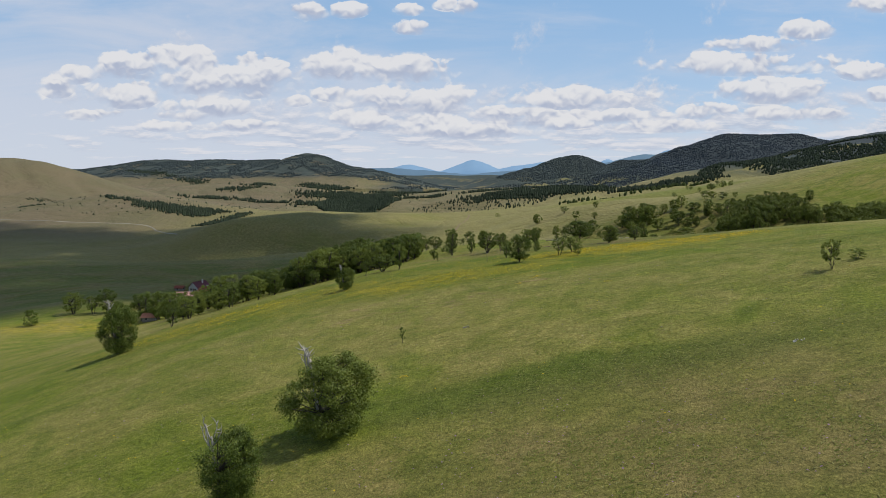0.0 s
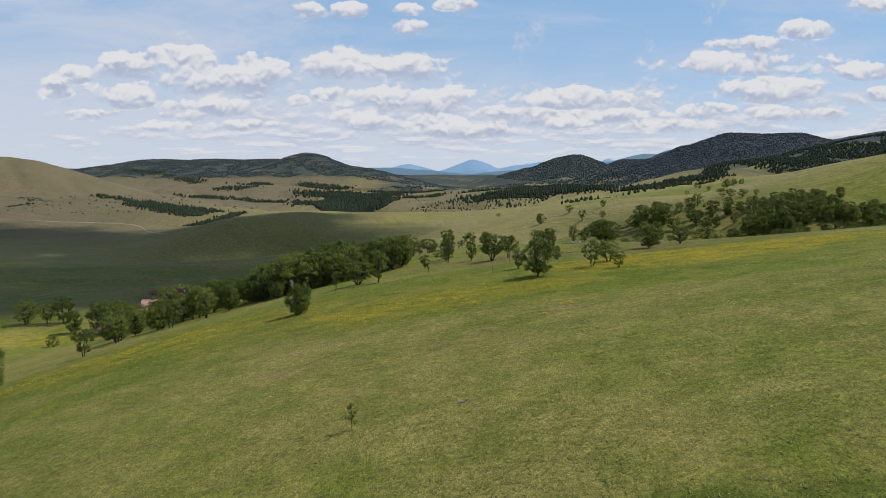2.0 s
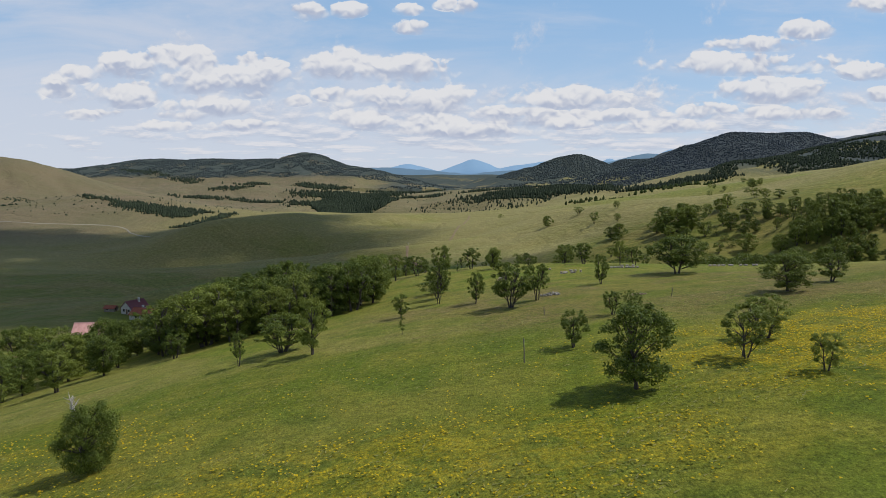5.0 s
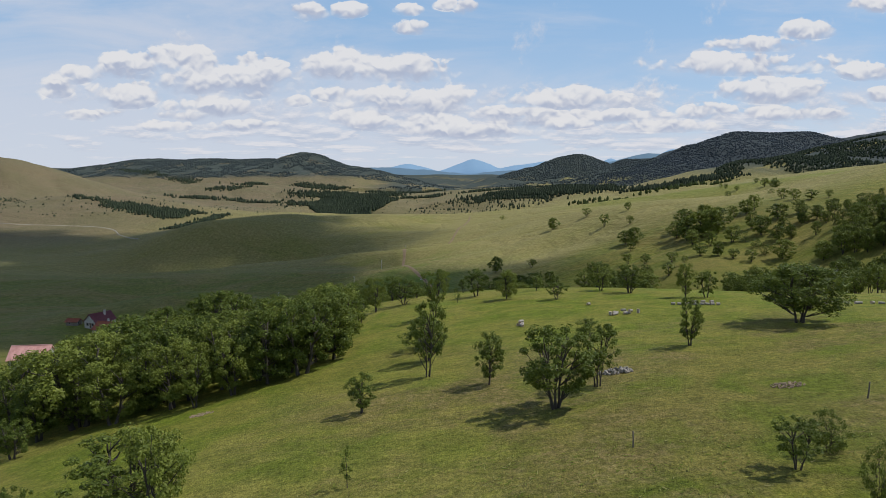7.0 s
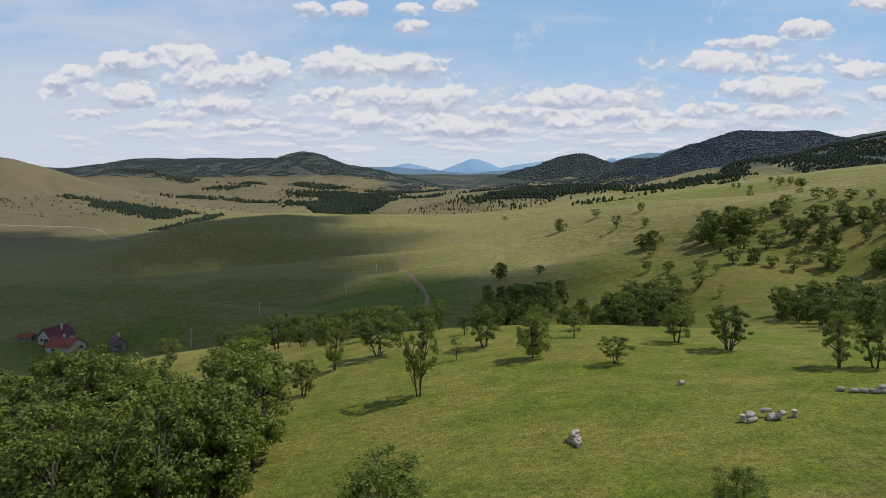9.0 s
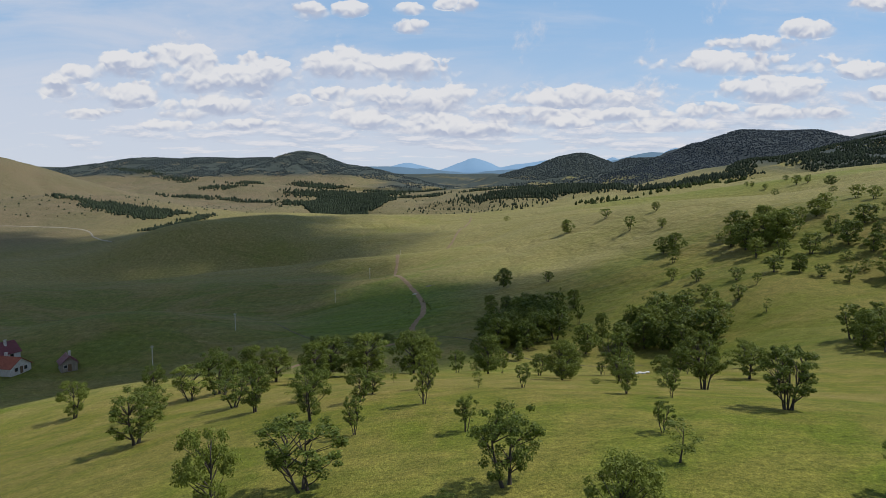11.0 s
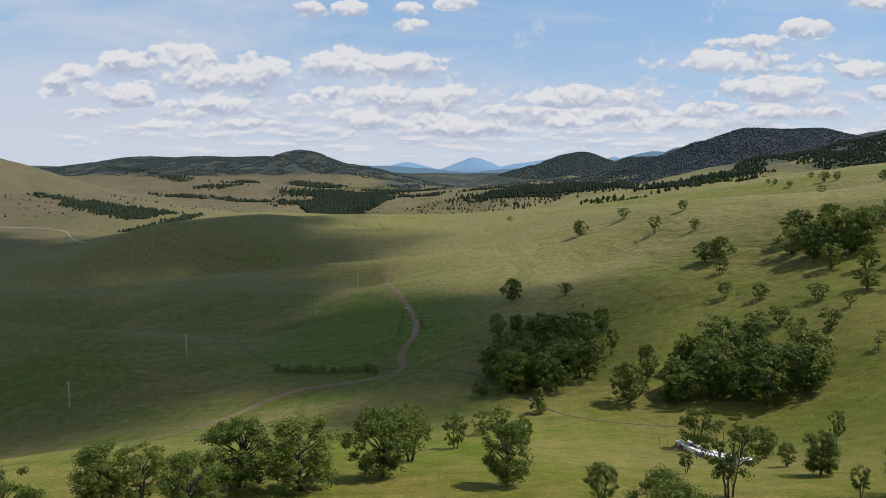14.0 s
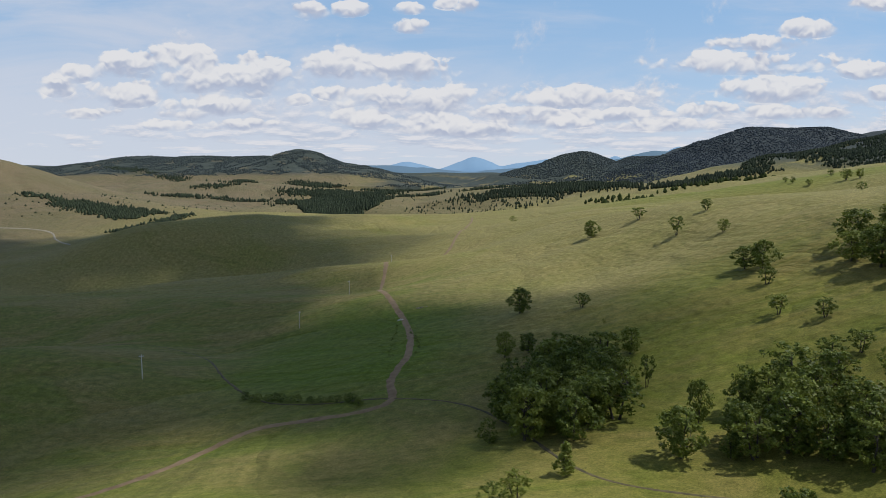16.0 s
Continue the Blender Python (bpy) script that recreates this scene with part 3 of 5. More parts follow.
def build_tree(kind, seed, leaves, leaf, snag=False):
    """A tree one metre high, standing on the origin: trunk with limbs, and a crown of single leaves in clumps."""
    rng, k = random.Random(seed), KINDS[kind]
    if snag:
        k, leaves, leaf = dict(k, clumps=150, size=0.095, low=0.06, half=0.35, sparse=0.2), 24000, 0.0125
    tree = tagged(new("oak_tree" if kind != "bush" else "oak_bush"), TREE_LABELS[kind] + (", dead at the top" if snag else ""),
                  "tree" if kind != "bush" else "bush")
    # uneven outline: a few big lobes
    lobes = [(rng.uniform(0, 6.28), rng.uniform(k["low"], 1), rng.uniform(-0.42, 0.36)) for _ in range(11)]

    def lobe(a, h):
        return 1 + sum(s * math.exp(-(((a - w + math.pi) % (2 * math.pi) - math.pi) / 0.7) ** 2 - ((h - hh) / 0.16) ** 2) for w, hh, s in lobes)

    centres = []
    while len(centres) < k["clumps"]:
        h = rng.uniform(k["low"], 0.97)
        a, r = rng.uniform(0, 2 * math.pi), rng.random() ** 0.42
        w = crown_half(kind, h) * lobe(a, h) * r
        if rng.random() < k["sparse"] and r < 0.6:
            continue
        centres.append(Vector((math.cos(a) * w, math.sin(a) * w, h)))
    if snag:
        # the living crown leans to one side of the dead stem and ends below it
        centres = [Vector((c.x + 0.03 + 0.10 * c.z, c.y, c.z * 0.84)) for c in centres]
    verts, faces = [], []
    thick = 0.022 if kind not in ("bush", "sap") else 0.013
    tops = []
    for s in range(k["stems"]):
        a = 2 * math.pi * (s + rng.random() * 0.6) / k["stems"]
        spread = 0.0 if k["stems"] == 1 else rng.uniform(0.02, 0.06)
        foot = Vector((math.cos(a) * spread, math.sin(a) * spread, -0.03))
        lean = rng.uniform(0.02, 0.08) if k["stems"] == 1 else rng.uniform(0.08, 0.22)
        head = Vector((math.cos(a) * lean, math.sin(a) * lean, rng.uniform(0.7, 0.86) if kind != "cone" else 0.97))
        line = bent(rng, foot, head, 0.035, 7)
        t0 = thick * (1.0 if k["stems"] < 3 else 0.62)
        tube(verts, faces, line, [t0 * (1.35 if i == 0 else 1.0) * (1 - 0.13 * i) for i in range(7)], 7)
        tops.append(line)
    for c in centres[::2 if leaves > 3000 else 5]:
        line = min(tops, key=lambda q: (q[3] - c).length)
        start = line[min(5, max(1, int(c.z * 5.5)))]
        if kind == "cone":
            start = Vector((line[3].x, line[3].y, c.z + 0.02))
        tube(verts, faces, bent(rng, start, c, 0.03, 4), [thick * 0.42, thick * 0.3, thick * 0.2, thick * 0.09], 4)
    part("trunk", mesh_of("trunk", verts, faces, BARK, True), tree)
    lv, lf = [], []
    per = max(4, leaves // len(centres))
    for c in centres:
        size = k["size"] * rng.uniform(0.65, 1.35)
        for _ in range(per):
            d = Vector((rng.gauss(0, 1), rng.gauss(0, 1), rng.gauss(0, 1))).normalized() * (1.1 * rng.random() ** 0.42)
            q = c + Vector((d.x, d.y, d.z * 0.8)) * size * 0.92
            out = Vector((q.x, q.y, (q.z - 0.4) * 0.6)).normalized()
            up = (d * 0.7 + out * 0.3 + Vector((rng.gauss(0, 0.6), rng.gauss(0, 0.6), 0.4 + rng.gauss(0, 0.4)))).normalized()
            side = up.cross(Vector((rng.gauss(0, 1), rng.gauss(0, 1), rng.gauss(0, 1)))).normalized()
            fore = side.cross(up)
            L = leaf * rng.uniform(0.65, 1.3)
            i = len(lv)
            lv += [q - fore * L * 0.8 - side * L * 0.5, q - fore * L * 0.6 + side * L * 0.62, q + fore * L]
            lf.append((i, i + 1, i + 2))
    part("crown", mesh_of("crown", lv, lf, LEAF), tree)
    if snag:
        for s in range(5):
            dv, df = [], []
            a, b = rng.uniform(0, 6.28), rng.uniform(0.05, 0.2)
            start = Vector((-0.12, 0, 0.62)) + Vector((rng.uniform(-0.02, 0.02), 0, 0.035 * s))
            tip = Vector((-0.14 + math.cos(a) * b, math.sin(a) * b, rng.uniform(0.86, 1.06)))
            line = bent(rng, start, tip, 0.04, 6)
            tube(dv, df, line, [0.012, 0.010, 0.008, 0.006, 0.004, 0.002], 5)
            for _ in range(3):
                j = rng.randrange(2, 5)
                tube(dv, df, bent(rng, line[j], line[j] + Vector((rng.uniform(-0.1, 0.1), rng.uniform(-0.1, 0.1), rng.uniform(0.02, 0.1))), 0.015, 4), [0.006, 0.0045, 0.003, 0.0018], 4)
            part("dead_branch", mesh_of("dead_branch", dv, df, DEAD, True), tree, "bare silver-grey dead branch")
        dv, df = [], []
        tube(dv, df, bent(rng, Vector((-0.03, 0, 0.1)), Vector((-0.12, 0, 0.80)), 0.02, 5), [0.022, 0.020, 0.017, 0.014, 0.010], 6)
        part("dead_stem", mesh_of("dead_stem", dv, df, DEAD, True), tree, "bare silver-grey dead stem")
    return tree


MODELS = {}


def model(kind, fine, snag, which):
    key = (kind, fine, snag, which)
    if key not in MODELS:
        seed = 11 * which + 97 * list(KINDS).index(kind) + 7
        count = {"dense": 9000, "round": 6000, "sparse": 4200, "multi": 8000, "bush": 5000, "sap": 1100, "cone": 6500, "broad": 11000}[kind]
        MODELS[key] = build_tree(kind, seed, count if fine else count // 4, 0.0185 if fine else 0.036, snag)
        MODELS[key]["spare"] = True
    return MODELS[key]


def plant(x, y, height, width, kind, rng, group, fine=True, snag=False):
    which = rng.randrange(3)
    src = model(kind, fine, snag, which)
    half = KINDS[kind]["half"] * 2.05
    w = min(max(width / half, height * 0.55), height * 1.9)
    m = pose(x, y, float(land(x, y)), 0, 0, 0 if snag else rng.uniform(0, 360)) @ Matrix.Diagonal((w, w, height, 1))
    if src["spare"]:
        src["spare"] = False
        src.matrix_basis = m
        ob = src
    else:
        ob = copy_thing(src, m @ Matrix.Diagonal((1 / src.scale[0], 1 / src.scale[1], 1 / src.scale[2], 1)))
    return tagged(ob, group=group)


# Single trees: x, y, height, width, kind.
NEAR_TREES = [
    (-8.4, 42.5, 6.9, 6.1, "dense"), (-12.9, 34.9, 5.5, 3.8, "dense"), (-47.4, 88.6, 8.5, 4.9, "dense"), (-50.1, 113.1, 4.2, 2.6, "round"),
    (-15.3, 95.3, 4.2, 2.7, "dense"), (11.8, 94.9, 4.2, 3.6, "dense"), (37.8, 60.0, 2.9, 2.2, "sparse"), (41.7, 62.1, 1.1, 1.7, "bush"), (-4.0, 60.3, 1.6, 0.7, "sap"),
    (-151.6, 224.7, 6.2, 5.8, "bush"), (10.8, 104.3, 2.4, 1.9, "round"), (18.4, 97.8, 2.9, 2.6, "sparse"), (21.3, 101.4, 2.6, 2.8, "round"),
    (20.5, 94.3, 1.9, 1.4, "round"), (-14.6, 116.4, 2.9, 1.6, "sparse"), (-8.2, 115.0, 4.8, 2.9, "round"), (2.0, 134.6, 5.3, 2.8, "sparse"),
    (31.5, 117.5, 3.3, 4.1, "dense"), (37.4, 121.0, 2.7, 2.7, "round"), (-66.6, 152.0, 6.9, 6.4, "round"), (-49.6, 137.0, 5.1, 4.7, "round"),
    (-53.5, 151.8, 7.9, 6.9, "round"), (-46.5, 154.0, 6.8, 6.0, "dense"), (-44.8, 161.0, 6.4, 5.3, "round"),
]
NEAR_TREES_B = [
    (-122.6, 231.2, 7.7, 5.2, "dense"), (-113.8, 235.3, 7.9, 7.0, "round"), (-109.5, 234.8, 7.4, 5.3, "round"), (-63.7, 166.0, 6.9, 4.5, "sparse"),
    (-46.6, 143.0, 5.2, 3.4, "sparse"), (-117.8, 212.1, 4.0, 4.6, "bush"), (-147.6, 244.4, 8.6, 9.0, "round"), (-139.4, 243.9, 7.2, 6.8, "sparse"),
    (-134.3, 244.9, 10.2, 6.8, "round"), (-47.7, 150.0, 5.8, 4.3, "round"), (-42.8, 151.1, 6.0, 4.4, "dense"), (-112.5, 228.8, 11.0, 8.9, "round"),
    (-104.6, 225.4, 10.4, 8.3, "dense"), (-61.3, 151.2, 5.9, 5.6, "round"), (-68.5, 160.6, 6.2, 5.9, "dense"),
]
WOOD_EDGE_TREES = [
    (-28.6, 136.3, 3.0, 2.6, "round"), (-29.7, 140.9, 4.9, 3.9, "round"), (-27.6, 143.0, 5.1, 4.6, "dense"), (-23.4, 140.4, 5.0, 4.6, "round"), (-21.7, 143.0, 5.5, 4.8, "dense"),
    (-18.8, 141.0, 5.7, 4.9, "round"), (-16.3, 139.3, 4.3, 3.2, "sparse"), (-13.9, 141.0, 4.8, 3.6, "round"), (-11.5, 142.4, 6.2, 5.0, "dense"), (-8.9, 143.6, 6.4, 5.2, "round"),
    (-6.9, 147.2, 6.0, 5.2, "dense"), (-6.6, 151.4, 5.9, 4.2, "round"), (-33.0, 143.5, 5.4, 4.6, "round"), (-36.0, 148.0, 5.8, 5.0, "dense"), (-25.0, 147.5, 6.2, 5.4, "round"),
    (-19.5, 148.0, 6.4, 5.4, "dense"), (-30.5, 149.0, 6.0, 5.2, "round"),
]
RIDGE_TREES = [
    (-20.3, 194.7, 4.7, 4.4, "round"), (-4.9, 189.5, 4.0, 2.7, "round"), (-0.9, 183.2, 2.4, 1.7, "sparse"), (5.9, 180.8, 2.1, 1.6, "sparse"),
    (16.2, 177.9, 1.7, 1.4, "sparse"), (26.1, 183.8, 4.1, 3.8, "multi"), (-11.9, 198.8, 4.5, 2.9, "round"), (3.2, 190.2, 3.7, 2.1, "sparse"),
    (-2.1, 195.0, 2.8, 2.2, "round"), (18.2, 191.2, 2.2, 1.6, "round"), (20.7, 188.8, 2.1, 1.3, "sparse"), (-44.4, 225.9, 5.2, 4.1, "round"),
    (8.9, 123.9, 4.4, 4.5, "multi"), (11.8, 126.9, 3.7, 2.7, "sparse"), (1.8, 139.7, 3.5, 3.3, "sparse"), (5.9, 130.3, 3.3, 2.0, "round"),
    (-1.8, 128.2, 2.4, 1.9, "round"), (-1.0, 117.2, 1.8, 0.6, "sap"), (30.6, 139.5, 4.6, 6.6, "broad"), (20.1, 134.5, 3.4, 1.8, "round"),
    (15.8, 113.9, 1.9, 1.9, "sparse"), (17.6, 115.0, 1.7, 1.5, "bush"), (16.7, 110.9, 2.0, 1.1, "bush"), (-11.7, 119.5, 3.4, 5.2, "multi"),
]
CREST_TREES = [
    (2.1, 159.6, 5.3, 3.3, "sparse"), (7.4, 172.1, 3.7, 3.0, "round"), (10.6, 165.7, 3.5, 2.7, "dense"), (15.8, 161.7, 2.0, 2.5, "sparse"), (4.8, 168.1, 2.0, 0.9, "sap"),
    (-5.9, 172.4, 4.8, 2.6, "round"), (-7.0, 165.4, 2.9, 2.2, "round"), (-2.2, 175.0, 3.6, 4.7, "sparse"), (24.9, 164.3, 3.4, 3.3, "multi"),
    (22.6, 168.3, 3.2, 2.6, "round"), (28.9, 157.8, 3.7, 2.2, "round"), (30.9, 157.3, 2.9, 2.1, "round"), (1.5, 144.5, 2.2, 4.1, "bush"), (14.5, 140.7, 1.5, 2.3, "bush"),
    (15.3, 173.2, 2.0, 1.6, "sap"),
]
SPUR_TREES = [
    (-37.7, 234.9, 4.8, 3.6, "round"), (-28.4, 225.1, 4.7, 5.8, "sparse"), (-25.9, 228.1, 6.5, 5.1, "round"), (-24.3, 229.6, 4.4, 2.9, "sparse"),
    (-24.3, 238.5, 5.8, 5.2, "dense"), (-21.1, 239.0, 5.4, 5.2, "round"), (-13.5, 231.7, 5.6, 5.4, "dense"), (-13.8, 243.0, 6.6, 7.2, "dense"),
    (-7.3, 240.6, 6.6, 7.8, "dense"), (-0.4, 246.0, 7.2, 6.9, "dense"), (1.8, 256.3, 6.8, 5.1, "round"), (7.3, 268.5, 4.9, 3.2, "round"),
    (11.6, 241.6, 6.3, 4.8, "dense"), (19.2, 220.6, 5.0, 4.5, "dense"), (25.8, 219.1, 3.3, 3.4, "sparse"), (30.3, 237.7, 6.6, 4.9, "sparse"),
    (27.7, 209.3, 1.9, 2.3, "bush"), (20.1, 207.9, 0.6, 1.3, "bush"), (29.2, 203.4, 5.4, 4.8, "multi"), (44.6, 225.5, 4.6, 4.7, "round"), (-0.8, 212.2, 2.0, 0.9, "sap"),
    (3.3, 200.0, 3.1, 1.8, "sparse"), (-8.3, 228.8, 1.9, 1.6, "bush"), (-1.7, 199.5, 2.0, 2.4, "round"),
]
SPUR_TREES_B = [
    (-7.9, 201.4, 2.4, 3.6, "bush"), (-16.4, 206.6, 3.4, 4.9, "sparse"), (11.2, 196.6, 2.1, 1.7, "sparse"), (7.6, 197.6, 1.7, 0.9, "sap"),
    (-28.7, 214.3, 3.3, 4.2, "round"),
]
SLOPE_TREES = [
    (28.9, 394.6, 7.7, 7.4, "dense"), (45.1, 384.9, 4.1, 5.7, "sparse"), (77.4, 512.1, 8.2, 7.6, "dense"), (99.2, 509.4, 5.9, 7.6, "sparse"),
    (97.6, 456.3, 7.5, 6.2, "sparse"), (105.5, 433.0, 4.8, 4.4, "round"), (116.2, 473.3, 5.0, 4.7, "round"), (87.7, 379.6, 6.4, 6.9, "dense"),
    (90.5, 375.7, 7.5, 6.7, "dense"), (85.8, 364.4, 4.6, 3.9, "round"), (78.5, 344.9, 4.5, 5.4, "sparse"), (82.7, 335.5, 4.1, 4.2, "round"),
    (72.4, 316.0, 4.6, 5.2, "round"), (76.6, 315.7, 4.2, 3.8, "round"), (20.7, 356.7, 6.2, 4.8, "dense"), (46.7, 345.0, 6.1, 4.7, "dense"),
    (44.7, 327.3, 6.2, 3.2, "sparse"), (23.0, 294.9, 4.7, 3.3, "cone"), (13.6, 311.3, 3.9, 3.9, "bush"), (15.3, 286.9, 3.8, 3.8, "round"),
    (40.2, 298.5, 7.6, 6.8, "dense"), (46.8, 308.7, 7.4, 4.1, "dense"), (65.6, 744.7, 4.4, 6.8, "bush"), (280.7, 682.1, 5.1, 5.1, "round"),
]
SLOPE_TREES_B = [
    (278.0, 709.9, 4.5, 4.5, "round"), (169.4, 456.7, 3.1, 4.4, "bush"), (300.2, 670.0, 8.3, 8.3, "round"), (88.0, 321.2, 3.7, 4.1, "round"),
    (88.8, 311.6, 3.2, 2.5, "sparse"), (80.9, 305.3, 4.3, 4.4, "round"), (73.5, 303.5, 6.1, 4.4, "sparse"), (82.1, 293.2, 3.5, 2.2, "sap"),
    (97.6, 319.4, 4.8, 5.9, "round"), (102.5, 315.9, 5.0, 5.0, "dense"), (105.7, 310.4, 3.5, 4.2, "round"), (109.2, 305.3, 4.4, 4.4, "round"),
    (117.5, 311.5, 3.5, 4.2, "bush"), (118.7, 320.7, 3.1, 4.8, "bush"), (119.2, 303.4, 6.8, 7.6, "dense"), (118.4, 328.4, 4.2, 2.3, "sap"),
    (114.9, 331.8, 6.6, 7.0, "round"), (104.6, 361.9, 7.5, 7.5, "dense"), (105.7, 353.3, 9.8, 9.8, "dense"), (110.4, 353.0, 10.7, 10.2, "dense"),
    (114.1, 349.6, 10.9, 10.5, "dense"), (118.7, 352.8, 9.8, 9.4, "dense"), (111.7, 371.3, 9.2, 9.2, "dense"), (118.8, 367.0, 9.0, 9.0, "dense"),
]
SLOPE_TREES_C = [
    (103.6, 341.7, 6.5, 6.1, "round"), (107.3, 334.2, 5.9, 5.5, "round"), (125.6, 331.1, 7.7, 7.7, "dense"), (126.6, 321.5, 5.5, 5.5, "dense"),
    (126.8, 341.4, 6.9, 5.3, "round"), (129.2, 363.7, 5.8, 4.9, "round"), (136.0, 365.5, 6.3, 6.7, "dense"), (141.5, 369.2, 6.8, 6.8, "round"),
    (161.1, 382.2, 5.2, 5.2, "round"), (160.8, 372.1, 5.0, 5.0, "round"), (163.4, 364.1, 4.4, 5.8, "round"), (168.7, 359.7, 3.5, 3.1, "round"),
    (138.6, 343.8, 6.1, 8.2, "dense"), (146.0, 342.5, 5.7, 5.3, "round"), (140.4, 328.6, 6.5, 6.5, "dense"), (143.6, 321.2, 3.7, 3.3, "sparse"),
    (84.7, 251.2, 8.0, 7.1, "dense"), (100.4, 265.8, 7.0, 7.6, "dense"), (124.7, 289.9, 6.3, 6.3, "dense"), (91.3, 244.9, 5.1, 7.0, "dense"),
    (278.0, 699.7, 5.3, 4.2, "round"), (306.7, 698.7, 5.2, 4.7, "round"), (305.1, 661.9, 6.9, 5.9, "round"), (194.4, 452.5, 4.8, 6.0, "dense"),
]
SLOPE_TREES_D = [
    (175.1, 419.6, 2.4, 7.1, "bush"), (93.9, 250.4, 6.1, 6.1, "round"), (84.1, 245.3, 4.7, 4.7, "round"),
]
BANK_TREES = [
    (26.2, 356.8, 4.9, 4.6, "dense"), (46.5, 366.3, 1.2, 1.0, "bush"), (49.0, 299.1, 5.8, 3.8, "dense"), (54.8, 310.3, 7.5, 3.9, "round"),
    (61.6, 309.5, 5.5, 4.3, "dense"), (42.6, 274.1, 6.2, 5.1, "round"), (46.5, 262.9, 4.1, 3.6, "dense"), (44.1, 253.1, 2.8, 2.1, "round"),
    (43.6, 246.3, 4.4, 3.8, "dense"), (55.9, 263.0, 4.7, 2.3, "sparse"), (44.7, 237.1, 4.7, 2.7, "round"), (40.9, 236.5, 2.7, 1.9, "sparse"),
    (27.2, 223.8, 2.6, 3.3, "round"), (31.5, 249.7, 2.4, 2.0, "sparse"), (20.9, 227.7, 4.4, 4.2, "dense"), (18.8, 235.5, 3.3, 3.0, "round"),
    (16.1, 264.8, 5.0, 3.0, "sparse"), (12.0, 282.5, 3.9, 3.9, "bush"), (46.7, 297.1, 3.3, 3.3, "dense"), (53.1, 244.5, 4.9, 3.7, "round"),
]
PLANTED = {
    "trees on the flowering meadow": NEAR_TREES + NEAR_TREES_B,
    "trees at the edge of the oak wood": WOOD_EDGE_TREES,
    "trees on the ridge meadow": RIDGE_TREES,
    "trees on the crest": CREST_TREES,
    "trees on the grassy spur": SPUR_TREES + SPUR_TREES_B,
    "trees on the far slope": SLOPE_TREES + SLOPE_TREES_B + SLOPE_TREES_C + SLOPE_TREES_D,
    "trees on the stream bank": BANK_TREES,
}


def plant_all():
    rng = random.Random(5)
    for group, rows in PLANTED.items():
        for x, y, h, w, kind in rows:
            plant(x, y, h, w, kind, rng, group, fine=y < 262, snag=kind == "dense" and h > 3.5 and y < 100 and x < -2)


plant_all()


def stand(cx, cy, rx, ry, turn, count, gap, seed):
    """Spots for trees standing close together inside an ellipse."""
    rng, spots, tries = random.Random(seed), [], 0
    ct, st = math.cos(radians(turn)), math.sin(radians(turn))
    while len(spots) < count and tries < 6000:
        tries += 1
        a, r = rng.uniform(0, 2 * math.pi), math.sqrt(rng.random())
        u, v = rx * r * math.cos(a), ry * r * math.sin(a)
        x, y = cx + u * ct - v * st, cy + u * st + v * ct
        if all((x - p) ** 2 + (y - q) ** 2 > gap * gap for p, q in spots):
            spots.append((x, y))
    return spots, rng


def grove(group, cx, cy, rx, ry, turn, count, low, high, kinds, seed, gap=2.2, fine=True, label="", broad=(0.75, 1.0)):
    spots, rng = stand(cx, cy, rx, ry, turn, count, gap, seed)
    for x, y in spots:
        h = rng.uniform(low, high)
        if abs((x + 50) * 0.83 - (y - 171) * -0.56) < 9 and y > 142 and x < -36:
            h *= 0.72    # the wood grows low towards the barn
        tree = plant(x, y, h, h * rng.uniform(*broad), rng.choice(kinds), rng, group, fine)
        if label:
            tagged(tree, label)


def thicket(label, cx, cy, rx, ry, turn, count, low, high, kinds, seed, gap=2.4):
    """A far stand of trees that nobody could count, as one mesh."""
    spots, rng = stand(cx, cy, rx, ry, turn, count, gap, seed)
    verts, faces, mats, base = [], [], [], 0
    for x, y in spots:
        h = rng.uniform(low, high)
        src = model(rng.choice(kinds), False, False, rng.randrange(3))
        w = h * rng.uniform(0.8, 1.1)
        m = pose(x, y, float(land(x, y)), 0, 0, rng.uniform(0, 360)) @ Matrix.Diagonal((w, w, h, 1))
        for k, ob in enumerate(src.children):
            me = ob.data
            co = np.empty(len(me.vertices) * 3)
            me.vertices.foreach_get("co", co)
            mm = np.array(m)
            verts.append(co.reshape(-1, 3) @ mm[:3, :3].T + mm[:3, 3])
            faces += [tuple(base + i for i in p.vertices) for p in me.polygons]
            mats += [0 if ob.name.startswith("trunk") else 1] * len(me.polygons)
            base += len(me.vertices)
    me = bpy.data.meshes.new("thicket")
    me.from_pydata(np.concatenate(verts).tolist(), [], faces)
    me.materials.append(BARK)
    me.materials.append(LEAF)
    me.polygons.foreach_set("material_index", mats)
    return tagged(new("thicket", me), label, "trees", kind="stuff")


